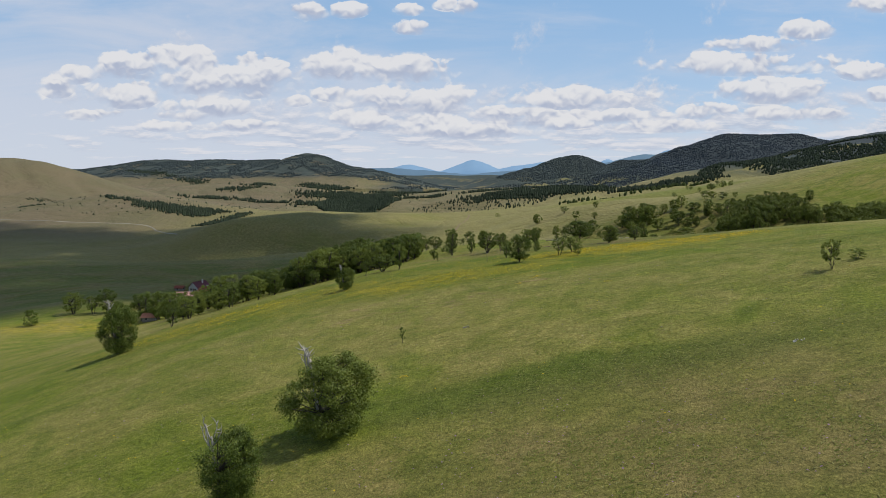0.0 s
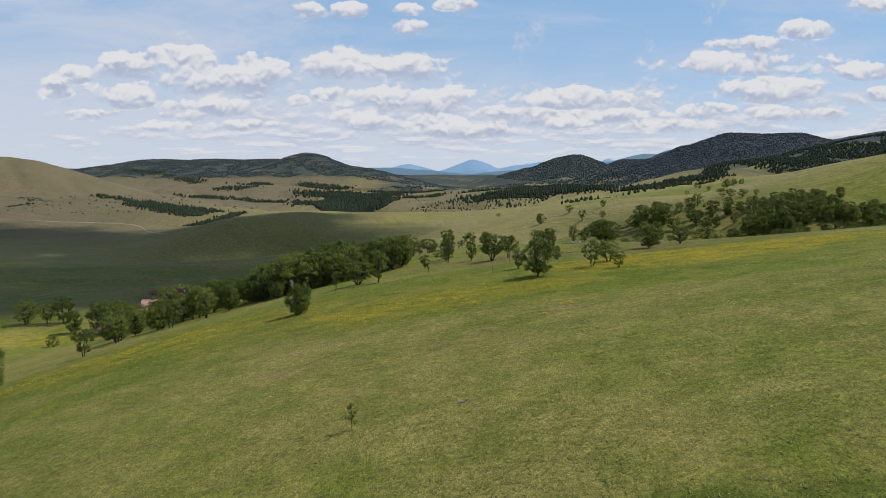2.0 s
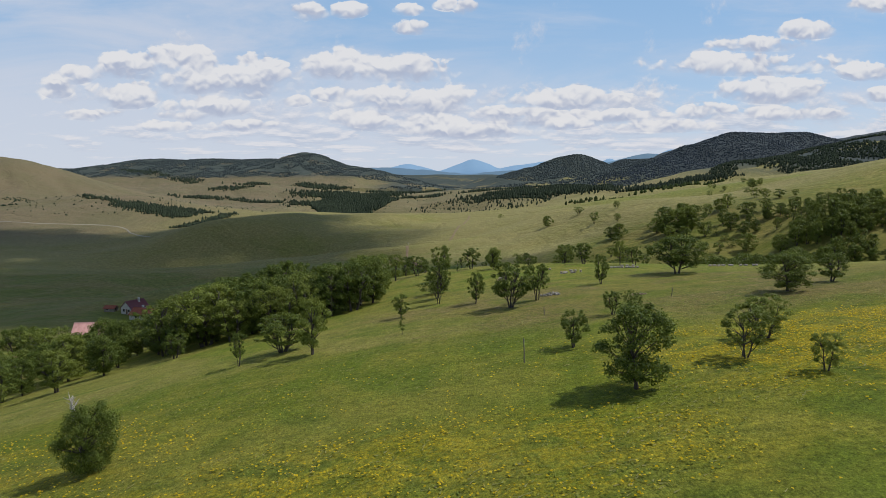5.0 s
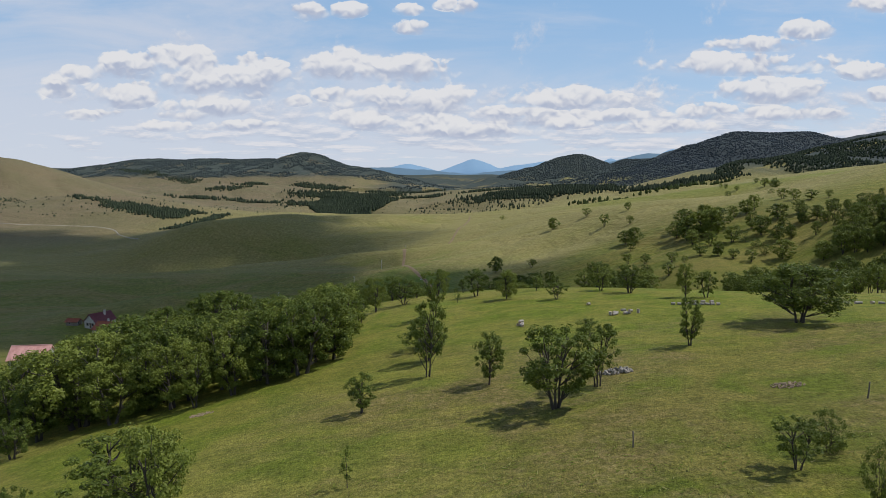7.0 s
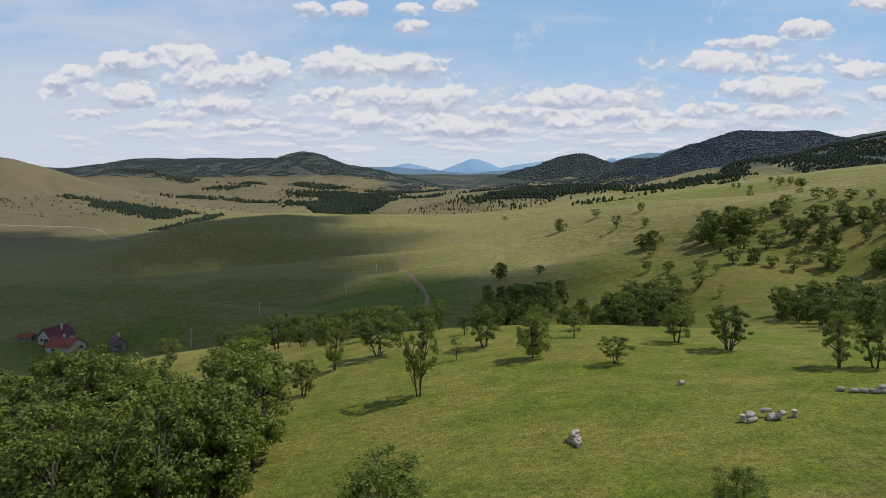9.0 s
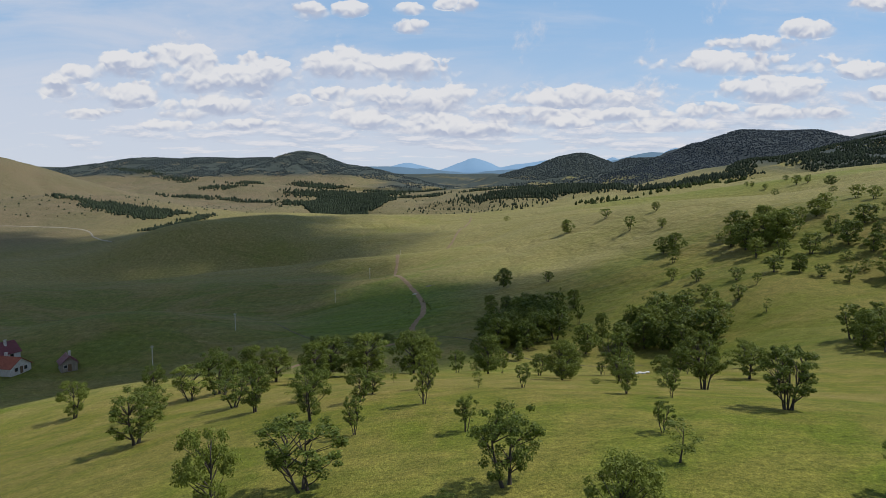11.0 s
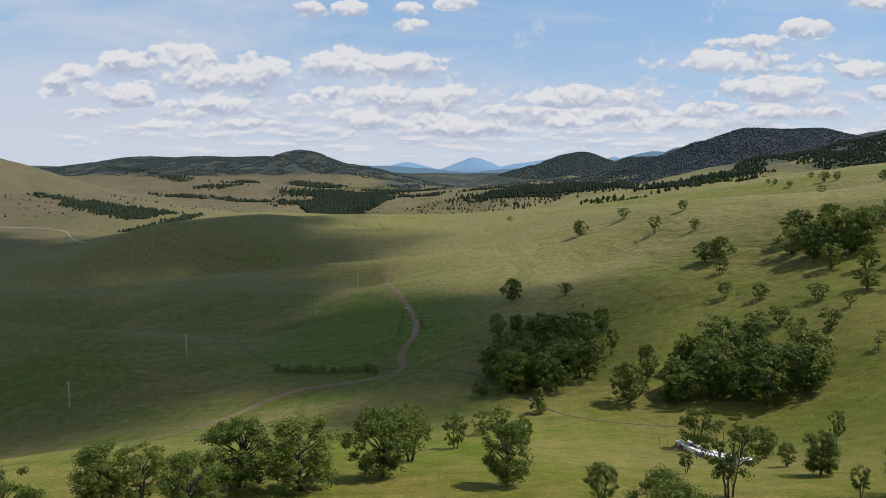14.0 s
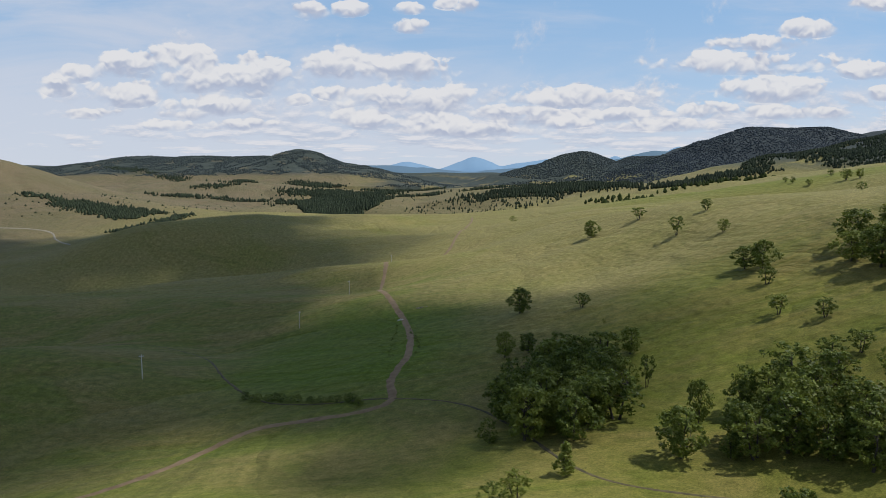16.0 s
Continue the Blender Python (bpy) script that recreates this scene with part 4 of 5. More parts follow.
WOOD = "trees of the oak wood beside the meadow"
grove(WOOD, -15, 152, 8, 11, -20, 20, 4.8, 6.4, ("round", "dense", "round", "sparse"), 21, 2.3)
grove(WOOD, -31, 160, 11, 20, 25, 36, 6.0, 8.2, ("round", "dense", "sparse"), 22, 2.6)
grove(WOOD, -52, 168, 13, 28, 25, 36, 4.6, 6.0, ("round", "dense", "sparse"), 31, 3.0)
grove(WOOD, -47, 134, 10, 10, 0, 9, 4.0, 5.6, ("round", "dense", "sparse"), 33, 3.4)
for spot, label in (
        ((29, 326, 11, 20, -18, 34, 6.2, 9.2, ("dense", "dense", "round"), 23, 2.9), "broad dark green oak in the grove beside the stream"),
        ((60, 299, 11, 13, 10, 17, 5.2, 8.6, ("dense", "round", "dense"), 24, 3.2), "leafy oak of the copse on the stream bank")):
    grove("oak woods of the valley", *spot, False, label, (0.8, 1.05))
thicket("green oak wood on the valley side below the meadow", -74, 190, 13, 30, 20, 28, 4.2, 5.6, ("round", "dense"), 32, 3.4)
thicket("leafy oak wood in the side valley", 88, 250, 12, 18, -10, 30, 4.5, 7.2, ("dense", "round"), 26, 3.2)
thicket("young oak wood below the ridge meadow", 78, 215, 14, 22, 0, 32, 4.0, 6.2, ("round", "dense", "sparse"), 27, 3.2)
thicket("oak wood on the upper grassy slope", 148, 288, 19, 14, -10, 56, 4.5, 7.8, ("dense", "round"), 28, 2.6)
thicket("oak wood along the top of the slope", 180, 272, 19, 15, 0, 56, 4.5, 7.5, ("dense", "round"), 29, 2.6)
thicket("leafy oak wood at the foot of the grassy slope", 140, 262, 34, 10, -6, 40, 4.0, 6.5, ("dense", "round"), 34, 2.8)
thicket("scattered oaks between the woods on the slope", 158, 320, 30, 16, 0, 40, 3.5, 6.0, ("round", "dense", "sparse"), 30, 4.0)


def drop_spares():
    """Models that were only cut up for thickets leave the scene."""
    for ob in list(MODELS.values()):
        if ob["spare"]:
            for o in (*ob.children, ob):
                bpy.data.objects.remove(o)



def stream_hedge():
    rng = random.Random(61)
    for k in range(16):
        t = k / 15
        x, y = -40 + 29 * t + rng.uniform(-0.8, 0.8), 354 - 13 * t + rng.uniform(-0.8, 0.8)
        h = rng.uniform(1.2, 2.3)
        plant(x, y, h, h * 1.3, "bush", rng, "bushes along the stream", fine=False)


    for k in range(26):
        y = 372 + 38 * k / 25
        x = rng.choice((-1, 1)) * rng.uniform(1.8, 4.5) - 4 - 3 * (y - 372) / 38
        plant(x, y, rng.uniform(0.35, 0.7), rng.uniform(0.7, 1.3), "bush", rng, "weeds beside the track", fine=False)


stream_hedge()
drop_spares()

# ---------------------------------------------------------------- clouds overhead, which shade the valley
CLOUD_HEIGHT = 560.0


def cloud_material():
    m, n, p = material("cloud")
    pos = n.add("ShaderNodeTexCoord").outputs["Object"]
    clear = n.add("ShaderNodeBsdfTransparent")
    p.inputs["Base Color"].default_value, p.inputs["Roughness"].default_value = (0.86, 0.87, 0.9, 1), 1.0
    mixed = n.add("ShaderNodeMixShader")
    _, _, up = n.parts(pos)
    n.put(mixed.inputs[0], n.math("MULTIPLY", n.ramp(n.noise(pos, 0.018, 5, 0.6), 0.34, 0.62, 0.45, 1.0), n.ramp(up, CLOUD_HEIGHT - 6, CLOUD_HEIGHT + 62, 0.12, 0.62, smooth=False)))
    n.put(mixed.inputs[1], clear.outputs[0])
    n.put(mixed.inputs[2], p.outputs[0])
    n.put(m.node_tree.nodes["Material Output"].inputs[0], mixed.outputs[0])
    return m




CLOUD = cloud_material()


def cloud(lumps, seed):
    """A flat-based cumulus built of puffs; each is given by the ground point that it shades and its half widths."""
    rng = random.Random(seed)
    bm = bmesh.new()
    sx, sy, sz = sun_way()
    for gx, gy, rx, ry in lumps:
        k = (CLOUD_HEIGHT - float(land(gx, gy))) / sz
        for layer, s in enumerate((1.10, 0.98, 0.85, 0.66)):
            m = Matrix.Translation((gx + sx * k + rng.uniform(-6, 6), gy + sy * k + rng.uniform(-6, 6), CLOUD_HEIGHT + 18 * layer)) @ Matrix.Diagonal((rx * s, ry * s, 9, 1))
            made = bmesh.ops.create_icosphere(bm, subdivisions=3, radius=1.0, matrix=m)
            for v in made["verts"]:
                c = Vector(v.co)
                o = Vector((c.x - m[0][3], c.y - m[1][3], 0))
                puff = noise.fractal(Vector((c.x, c.y, c.z)) * 0.02 + Vector((seed, 0, 0)), 0.8, 2.0, 4)
                v.co = c + o * 0.22 * puff + Vector((0, 0, 5 * puff if c.z > m[2][3] else 2 * puff))
    me = bpy.data.meshes.new("cloud")
    bm.to_mesh(me)
    bm.free()
    me.shade_smooth()
    me.materials.append(CLOUD)
    return tagged(new("cloud", me), "white cumulus cloud with a flat grey base overhead", "cloud", kind="stuff")


cloud([(-60, 400, 95, 70), (22, 372, 46, 50), (-150, 480, 110, 110), (-75, 520, 50, 80), (-260, 420, 120, 115), (30, 345, 24, 22), (-120, 640, 64, 90),
       (-100, 335, 66, 48), (-140, 350, 80, 58), (-10, 410, 40, 36), (31, 322, 17, 22), (-130, 330, 50, 40), (-175, 288, 72, 44), (-95, 700, 85, 95)], 3)
cloud([(-250, 640, 130, 130), (-400, 560, 140, 160), (-190, 760, 90, 80), (-420, 760, 110, 90), (-560, 640, 150, 150), (-600, 420, 160, 130), (-260, 330, 90, 70),
       (-500, 800, 100, 80), (-640, 820, 120, 90), (-780, 800, 120, 110), (-730, 640, 120, 120), (-260, 770, 105, 85), (-160, 840, 85, 80)], 5)

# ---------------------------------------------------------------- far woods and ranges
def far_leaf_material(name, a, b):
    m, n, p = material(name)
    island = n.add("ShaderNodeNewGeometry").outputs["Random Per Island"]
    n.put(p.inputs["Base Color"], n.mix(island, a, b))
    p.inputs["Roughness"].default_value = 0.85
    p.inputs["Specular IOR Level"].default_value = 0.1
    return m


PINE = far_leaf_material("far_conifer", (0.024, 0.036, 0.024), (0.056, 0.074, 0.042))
# the next two forests have the blue haze of distance mixed into their colour
HAZY = far_leaf_material("hazed_mountain_forest", (0.030, 0.042, 0.054), (0.040, 0.055, 0.067))
HAZED_GREEN = far_leaf_material("hazed_hill_forest", (0.035, 0.049, 0.053), (0.054, 0.070, 0.069))
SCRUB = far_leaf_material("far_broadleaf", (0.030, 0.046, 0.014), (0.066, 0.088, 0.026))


def far_wood(label, spots, low, high, mat, seed, slim=0.42, sides=5, tiers=((0.04, 0.6), (0.32, 1.0), (0.74, 0.5))):
    """Far trees, each an uneven crown of a few tiers."""
    rng = random.Random(seed)
    verts, faces = [], []
    feet = land([q[0] for q in spots], [q[1] for q in spots]) - 0.3
    for (x, y), z in zip(spots, feet.tolist()):
        h = rng.uniform(low, high)
        r = h * slim * rng.uniform(0.75, 1.25)
        base, turn = len(verts), rng.uniform(0, 1)
        for t, (up, w) in enumerate(tiers):
            for s in range(sides):
                a = (s + turn + 0.5 * (t % 2)) * 2 * math.pi / sides
                q = r * w * rng.uniform(0.75, 1.2)
                verts.append((x + math.cos(a) * q, y + math.sin(a) * q, z + h * up * rng.uniform(0.94, 1.06)))
        verts.append((x, y, z + h))
        last = sides * (len(tiers) - 1)
        for s in range(sides):
            o = (s + 1) % sides
            for t in range(0, last, sides):
                faces.append((base + t + s, base + t + o, base + t + sides + o, base + t + sides + s))
            faces.append((base + last + s, base + last + o, base + last + sides))
    me = bpy.data.meshes.new("far_wood")
    me.from_pydata(verts, [], faces)
    if len(tiers) == 2:
        me.shade_smooth()
    me.materials.append(mat)
    return tagged(new("far_wood", me), label, "wood", kind="stuff")


def spread(rng, count, cx, cy, rx, ry, turn=0.0, patch=0.0, lean=0.0):
    """Random spots in an ellipse; patch thins them by a slow noise so that clearings open."""
    out, ct, st = [], math.cos(radians(turn)), math.sin(radians(turn))
    for _ in range(count * 8):
        a, r = rng.uniform(0, 2 * math.pi), math.sqrt(rng.random())
        u, v = rx * r * math.cos(a), ry * r * math.sin(a)
        x, y = cx + u * ct - v * st, cy + u * st + v * ct
        if patch and noise.noise(Vector((x, y, cx)) * 0.012) < patch - 0.5 + rng.uniform(-0.12, 0.12):
            continue
        out.append((x, y))
        if len(out) >= count:
            break
    return out


def along(rng, points, width, count):
    """Random spots near a bent line."""
    out = []
    for _ in range(count):
        k = rng.randrange(len(points) - 1)
        t = rng.random()
        (ax, ay), (bx, by) = points[k], points[k + 1]
        out.append((ax + (bx - ax) * t + rng.gauss(0, width), ay + (by - ay) * t + rng.gauss(0, width)))
    return out


def build_far_woods():
    rng = random.Random(77)
    low = ((0.05, 0.9), (0.5, 0.85))
    far_wood("dark scrub and pines in the fold of the dry hill", along(rng, [(-600, 1112), (-543, 1074), (-500, 1043)], 4, 200) + along(rng, [(-500, 1043), (-456, 1020), (-412, 992), (-364, 956)], 10, 1150)
             + along(rng, [(-420, 1010), (-350, 985)], 8, 420), 2.4, 5.2, PINE, 1, 0.36)
    far_wood("dark bushes along the lower gully", along(rng, [(-331, 857), (-322, 885), (-312, 921), (-305, 965)], 7, 520), 2.0, 4.6, PINE, 12, 0.4)
    far_wood("round bushes on the dry hill", spread(rng, 60, -700, 1058, 22, 10) + spread(rng, 80, -845, 1310, 34, 14) + spread(rng, 420, -560, 1180, 300, 230) + spread(rng, 260, -330, 1750, 300, 330), 1.0, 3.2, PINE, 2, 0.5)
    far_wood("pine and oak wood in the gully", spread(rng, 7500, -250, 1860, 118, 390, 6, 0.10) + along(rng, [(-440, 2120), (-350, 2150), (-271, 2138), (-182, 2209)], 42, 1700)
             + along(rng, [(-330, 1850), (-292, 1804), (-206, 1890)], 50, 1200), 6, 11, PINE, 3, 0.3, 5)
    far_wood("hedges and trees on the far fields", along(rng, [(-661, 2931), (-522, 2885), (-418, 2874)], 26, 500) + along(rng, [(-1659, 3335), (-1528, 3279), (-1376, 3197)], 20, 220)
             + along(rng, [(-1330, 3160), (-1216, 3079), (-1170, 2997)], 20, 220) + along(rng, [(-760, 2150), (-716, 2166), (-670, 2240)], 18, 140)
             + spread(rng, 320, -600, 1960, 260, 40, -8, 0.5) + spread(rng, 520, -380, 2350, 420, 70, 4, 0.5) + spread(rng, 420, 100, 1950, 320, 90, 0, 0.45), 5, 11, PINE, 4, 0.36, 5)
    far_wood("scattered young conifers on the valley slope", spread(rng, 420, 70, 1400, 170, 190, 0), 2.5, 7, PINE, 5, 0.3)
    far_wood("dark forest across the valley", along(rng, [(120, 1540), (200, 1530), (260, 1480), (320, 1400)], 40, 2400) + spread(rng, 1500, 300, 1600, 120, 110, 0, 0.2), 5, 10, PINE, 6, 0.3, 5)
    far_wood("dark trees in the dip behind the green hill", along(rng, [(365, 1225), (430, 1320), (500, 1372), (570, 1340)], 16, 700), 5, 10, PINE, 13, 0.34)
    far_wood("trees behind the green hill", spread(rng, 60, 240, 1060, 50, 50, 0) + spread(rng, 90, 420, 1150, 120, 30, 20), 4, 8, SCRUB, 7, 0.4)
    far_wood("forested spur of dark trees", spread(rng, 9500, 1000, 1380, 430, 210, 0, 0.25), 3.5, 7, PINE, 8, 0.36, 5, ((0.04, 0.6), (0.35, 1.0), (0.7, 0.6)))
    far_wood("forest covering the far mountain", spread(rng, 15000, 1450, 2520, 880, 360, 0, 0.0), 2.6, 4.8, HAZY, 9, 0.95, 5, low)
    far_wood("forest covering the far ridge", spread(rng, 10000, -1150, 3420, 1250, 290, 0, 0.36), 3.2, 5.6, HAZED_GREEN, 10, 0.95, 5, low)
    far_wood("forest on the far rounded hill", spread(rng, 6500, 900, 3560, 600, 280, 0, 0.0), 3.2, 5.6, HAZED_GREEN, 11, 0.95, 5, low)
    far_wood("hazy woods of the far basin", spread(rng, 3500, 330, 2900, 620, 420, 0, 0.35), 5, 9, HAZED_GREEN, 14, 0.45, 5, low)


build_far_woods()


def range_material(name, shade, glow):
    """Mountains so far off that air lies between: haze put in as dull blue plus a glow."""
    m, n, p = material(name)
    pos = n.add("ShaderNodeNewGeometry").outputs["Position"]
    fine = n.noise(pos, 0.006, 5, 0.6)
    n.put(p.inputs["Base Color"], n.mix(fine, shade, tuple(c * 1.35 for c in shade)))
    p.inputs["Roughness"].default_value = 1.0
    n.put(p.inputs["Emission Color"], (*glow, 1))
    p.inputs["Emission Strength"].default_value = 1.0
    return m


def mountain_range(name, y, peaks, foot, mat, label):
    """A ridge with a crest line of rounded peaks: azimuth tangent, elevation tangent, half width."""
    xs = np.linspace(-1.2, 1.2, 700)
    top = np.full_like(xs, foot)
    for a, e, w in peaks:
        top = np.maximum(top, foot + (e - foot) * np.exp(-np.abs((xs - a) / w) ** 1.6))
    rng = random.Random(len(peaks))
    top = top + np.array([0.0011 * noise.fractal(Vector((x * 40, y * 0.01, 0)), 0.9, 2.0, 4) for x in xs])
    verts, faces, n = [], [], len(xs)
    for back, share in ((-260, 0.0), (-120, 0.62), (0, 1.0), (110, 0.5)):
        for x, e in zip(xs, top):
            rough = 14 * noise.noise(Vector((x * 22, back * 0.02, 1.0))) if 0 < share < 1 else 0
            verts.append((x * y, y + back, y * e * share - 60 * (1 - share) + rough))
    for k in range(3):
        for i in range(n - 1):
            faces.append((k * n + i, k * n + i + 1, (k + 1) * n + i + 1, (k + 1) * n + i))
    me = bpy.data.meshes.new(name)
    me.from_pydata(verts, [], faces)
    me.shade_smooth()
    me.materials.append(mat)
    return tagged(new(name, me), label, "mountains", kind="structure")


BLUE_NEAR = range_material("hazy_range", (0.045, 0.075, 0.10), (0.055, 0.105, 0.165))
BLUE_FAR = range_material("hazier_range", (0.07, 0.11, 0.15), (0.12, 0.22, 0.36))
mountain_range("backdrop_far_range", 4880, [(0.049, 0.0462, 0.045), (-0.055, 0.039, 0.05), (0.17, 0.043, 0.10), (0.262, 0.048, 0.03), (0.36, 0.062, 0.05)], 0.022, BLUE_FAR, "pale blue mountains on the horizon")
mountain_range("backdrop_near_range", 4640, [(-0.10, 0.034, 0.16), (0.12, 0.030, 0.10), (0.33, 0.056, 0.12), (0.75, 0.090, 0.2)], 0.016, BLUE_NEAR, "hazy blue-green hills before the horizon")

# ---------------------------------------------------------------- tracks, stream
def plain(name, a, b, scale=4.0, rough=0.9, stretch=(1, 1, 1), metal=0.0, relief=0.3):
    """A surface that wavers between two colours, with fine relief."""
    m, n, p = material(name)
    pos = n.scaled(n.add("ShaderNodeTexCoord").outputs["Object"], stretch)
    f = n.noise(pos, scale, 5, 0.62)
    wear = n.noise(pos, scale * 0.17, 3, 0.6)
    n.put(p.inputs["Base Color"], n.mix(n.ramp(n.math("ADD", n.math("MULTIPLY", f, 0.65), n.math("MULTIPLY", wear, 0.35)), 0.34, 0.66), a, b))
    p.inputs["Roughness"].default_value, p.inputs["Metallic"].default_value = rough, metal
    bump = n.add("ShaderNodeBump")
    bump.inputs["Strength"].default_value, bump.inputs["Distance"].default_value = relief, 0.03
    n.put(bump.inputs["Height"], f)
    n.put(p.inputs["Normal"], bump.outputs[0])
    return m


DIRT = plain("dirt_track", (0.150, 0.098, 0.050), (0.250, 0.172, 0.098), 0.6)
CHALK = plain("chalk_road", (0.22, 0.20, 0.155), (0.34, 0.31, 0.25), 0.05)
MUD = plain("stream_mud", (0.036, 0.036, 0.016), (0.120, 0.096, 0.050), 0.8, 0.95)


def smooth_line(points, step):
    """Points along a rounded line through the given ones, about a step apart."""
    out = []
    P = [points[0], *points, points[-1]]
    for i in range(1, len(P) - 2):
        a, b, c, d = (np.array(q, float) for q in P[i - 1:i + 3])
        k = max(2, int(np.linalg.norm(c - b) / step))
        for t in np.arange(k) / k:
            out.append(0.5 * (2 * b + (c - a) * t + (2 * a - 5 * b + 4 * c - d) * t * t + (3 * b - a - 3 * c + d) * t ** 3))
    out.append(np.array(points[-1], float))
    return out


def strip(name, points, width, mat, label, category, seed, lift=0.10, ragged=0.3, step=2.0):
    """A strip of ground that follows the land, with ragged edges."""
    rng = random.Random(seed)
    line, verts, faces = smooth_line(points, step), [], []
    for i, q in enumerate(line):
        d = line[min(i + 1, len(line) - 1)] - line[max(i - 1, 0)]
        side = np.array([-d[1], d[0]]) / (np.linalg.norm(d) + 1e-9)
        for k, s in enumerate((-0.5, -0.22, 0.0, 0.22, 0.5)):
            w = width * s * (1 + (rng.uniform(-ragged, ragged) if abs(s) == 0.5 else 0))
            x, y = q + side * w
            verts.append((x, y, float(land(x, y)) + lift - (0.05 if abs(s) == 0.22 else 0) - (lift + 0.06 if abs(s) == 0.5 else 0)))
    for i in range(len(line) - 1):
        for k in range(4):
            faces.append((5 * i + k, 5 * i + k + 1, 5 * i + 6 + k, 5 * i + 5 + k))
    me = bpy.data.meshes.new(name)
    me.from_pydata(verts, [], faces)
    me.shade_smooth()
    me.materials.append(mat)
    return tagged(new(name, me), label, category, kind="structure")


TRACK = [(-110, 262), (-80, 280), (-56, 295), (-43, 318), (-33, 334), (-22, 336), (-11, 337), (-5, 341), (-6, 352), (-5, 361), (-3, 374), (-5, 405), (-14, 448), (-23, 489),
         (-25, 540), (-26, 586), (-10, 616), (8, 634), (16, 690), (22, 740), (32, 806), (36, 860)]
strip("road_track", TRACK, 2.9, DIRT, "worn earth track winding through the valley grass", "track", 1)
strip("road_far", [(-700, 945), (-620, 925), (-553, 914), (-489, 910), (-444, 896), (-414, 876), (-386, 838), (-360, 805), (-330, 770)], 2.2, CHALK, "pale gravel road under the dry hill", "road", 2, 0.5, 0.15, 8.0)
STREAM = [(-190, 440), (-162, 443), (-131, 428), (-103, 431), (-72, 408), (-51, 372), (-36, 352), (-22, 345), (-8, 343), (6, 337), (14, 328), (20, 312), (24, 299), (29, 292), (38, 288), (50, 284)]
strip("stream_bed", STREAM, 1.15, MUD, "narrow dark stream bed cut into the grass", "stream", 3, 0.07, 0.85, 1.5)


# ---------------------------------------------------------------- mesh helpers
def box(bm, x, y, z, sx, sy, sz, m=None):
    """A block standing on z."""
    t = Matrix.Translation((x, y, z + sz / 2)) @ Matrix.Diagonal((sx, sy, sz, 1))
    return bmesh.ops.create_cube(bm, size=1.0, matrix=(m @ t) if m else t)["verts"]


def from_bm(name, bm, mat, parent=None, label="", bevel=0.0):
    if bevel:
        bmesh.ops.bevel(bm, geom=bm.edges[:], offset=bevel, segments=1, affect="EDGES")
    me = bpy.data.meshes.new(name)
    bm.to_mesh(me)
    bm.free()
    me.materials.append(mat)
    ob = new(name, me)
    ob.parent = parent
    if label:
        ob["label"] = label
    return ob


# ---------------------------------------------------------------- houses in the valley
PLASTER = plain("white_plaster", (0.40, 0.38, 0.36), (0.58, 0.56, 0.52), 2.0)
BOARDS = plain("grey_boards", (0.16, 0.14, 0.12), (0.30, 0.27, 0.23), 3.0, stretch=(6, 6, 0.6))
ROOF_PLUM = plain("plum_sheet_roof", (0.105, 0.026, 0.036), (0.165, 0.042, 0.054), 1.5, 0.55)
ROOF_TILE = plain("orange_tile_roof", (0.22, 0.056, 0.032), (0.32, 0.100, 0.058), 2.5, 0.8)
ROOF_PINK = plain("faded_pink_sheet_roof", (0.52, 0.27, 0.25), (0.68, 0.40, 0.37), 1.2, 0.6)
ROOF_SALMON = plain("salmon_sheet_roof", (0.48, 0.19, 0.12), (0.60, 0.28, 0.19), 1.2, 0.7)
GLASS_DARK = plain("dark_window_glass", (0.02, 0.025, 0.03), (0.04, 0.045, 0.05), 1.0, 0.12, relief=0.0)
WOOD = plain("brown_wood", (0.10, 0.06, 0.035), (0.18, 0.12, 0.07), 4.0, stretch=(5, 5, 0.7))


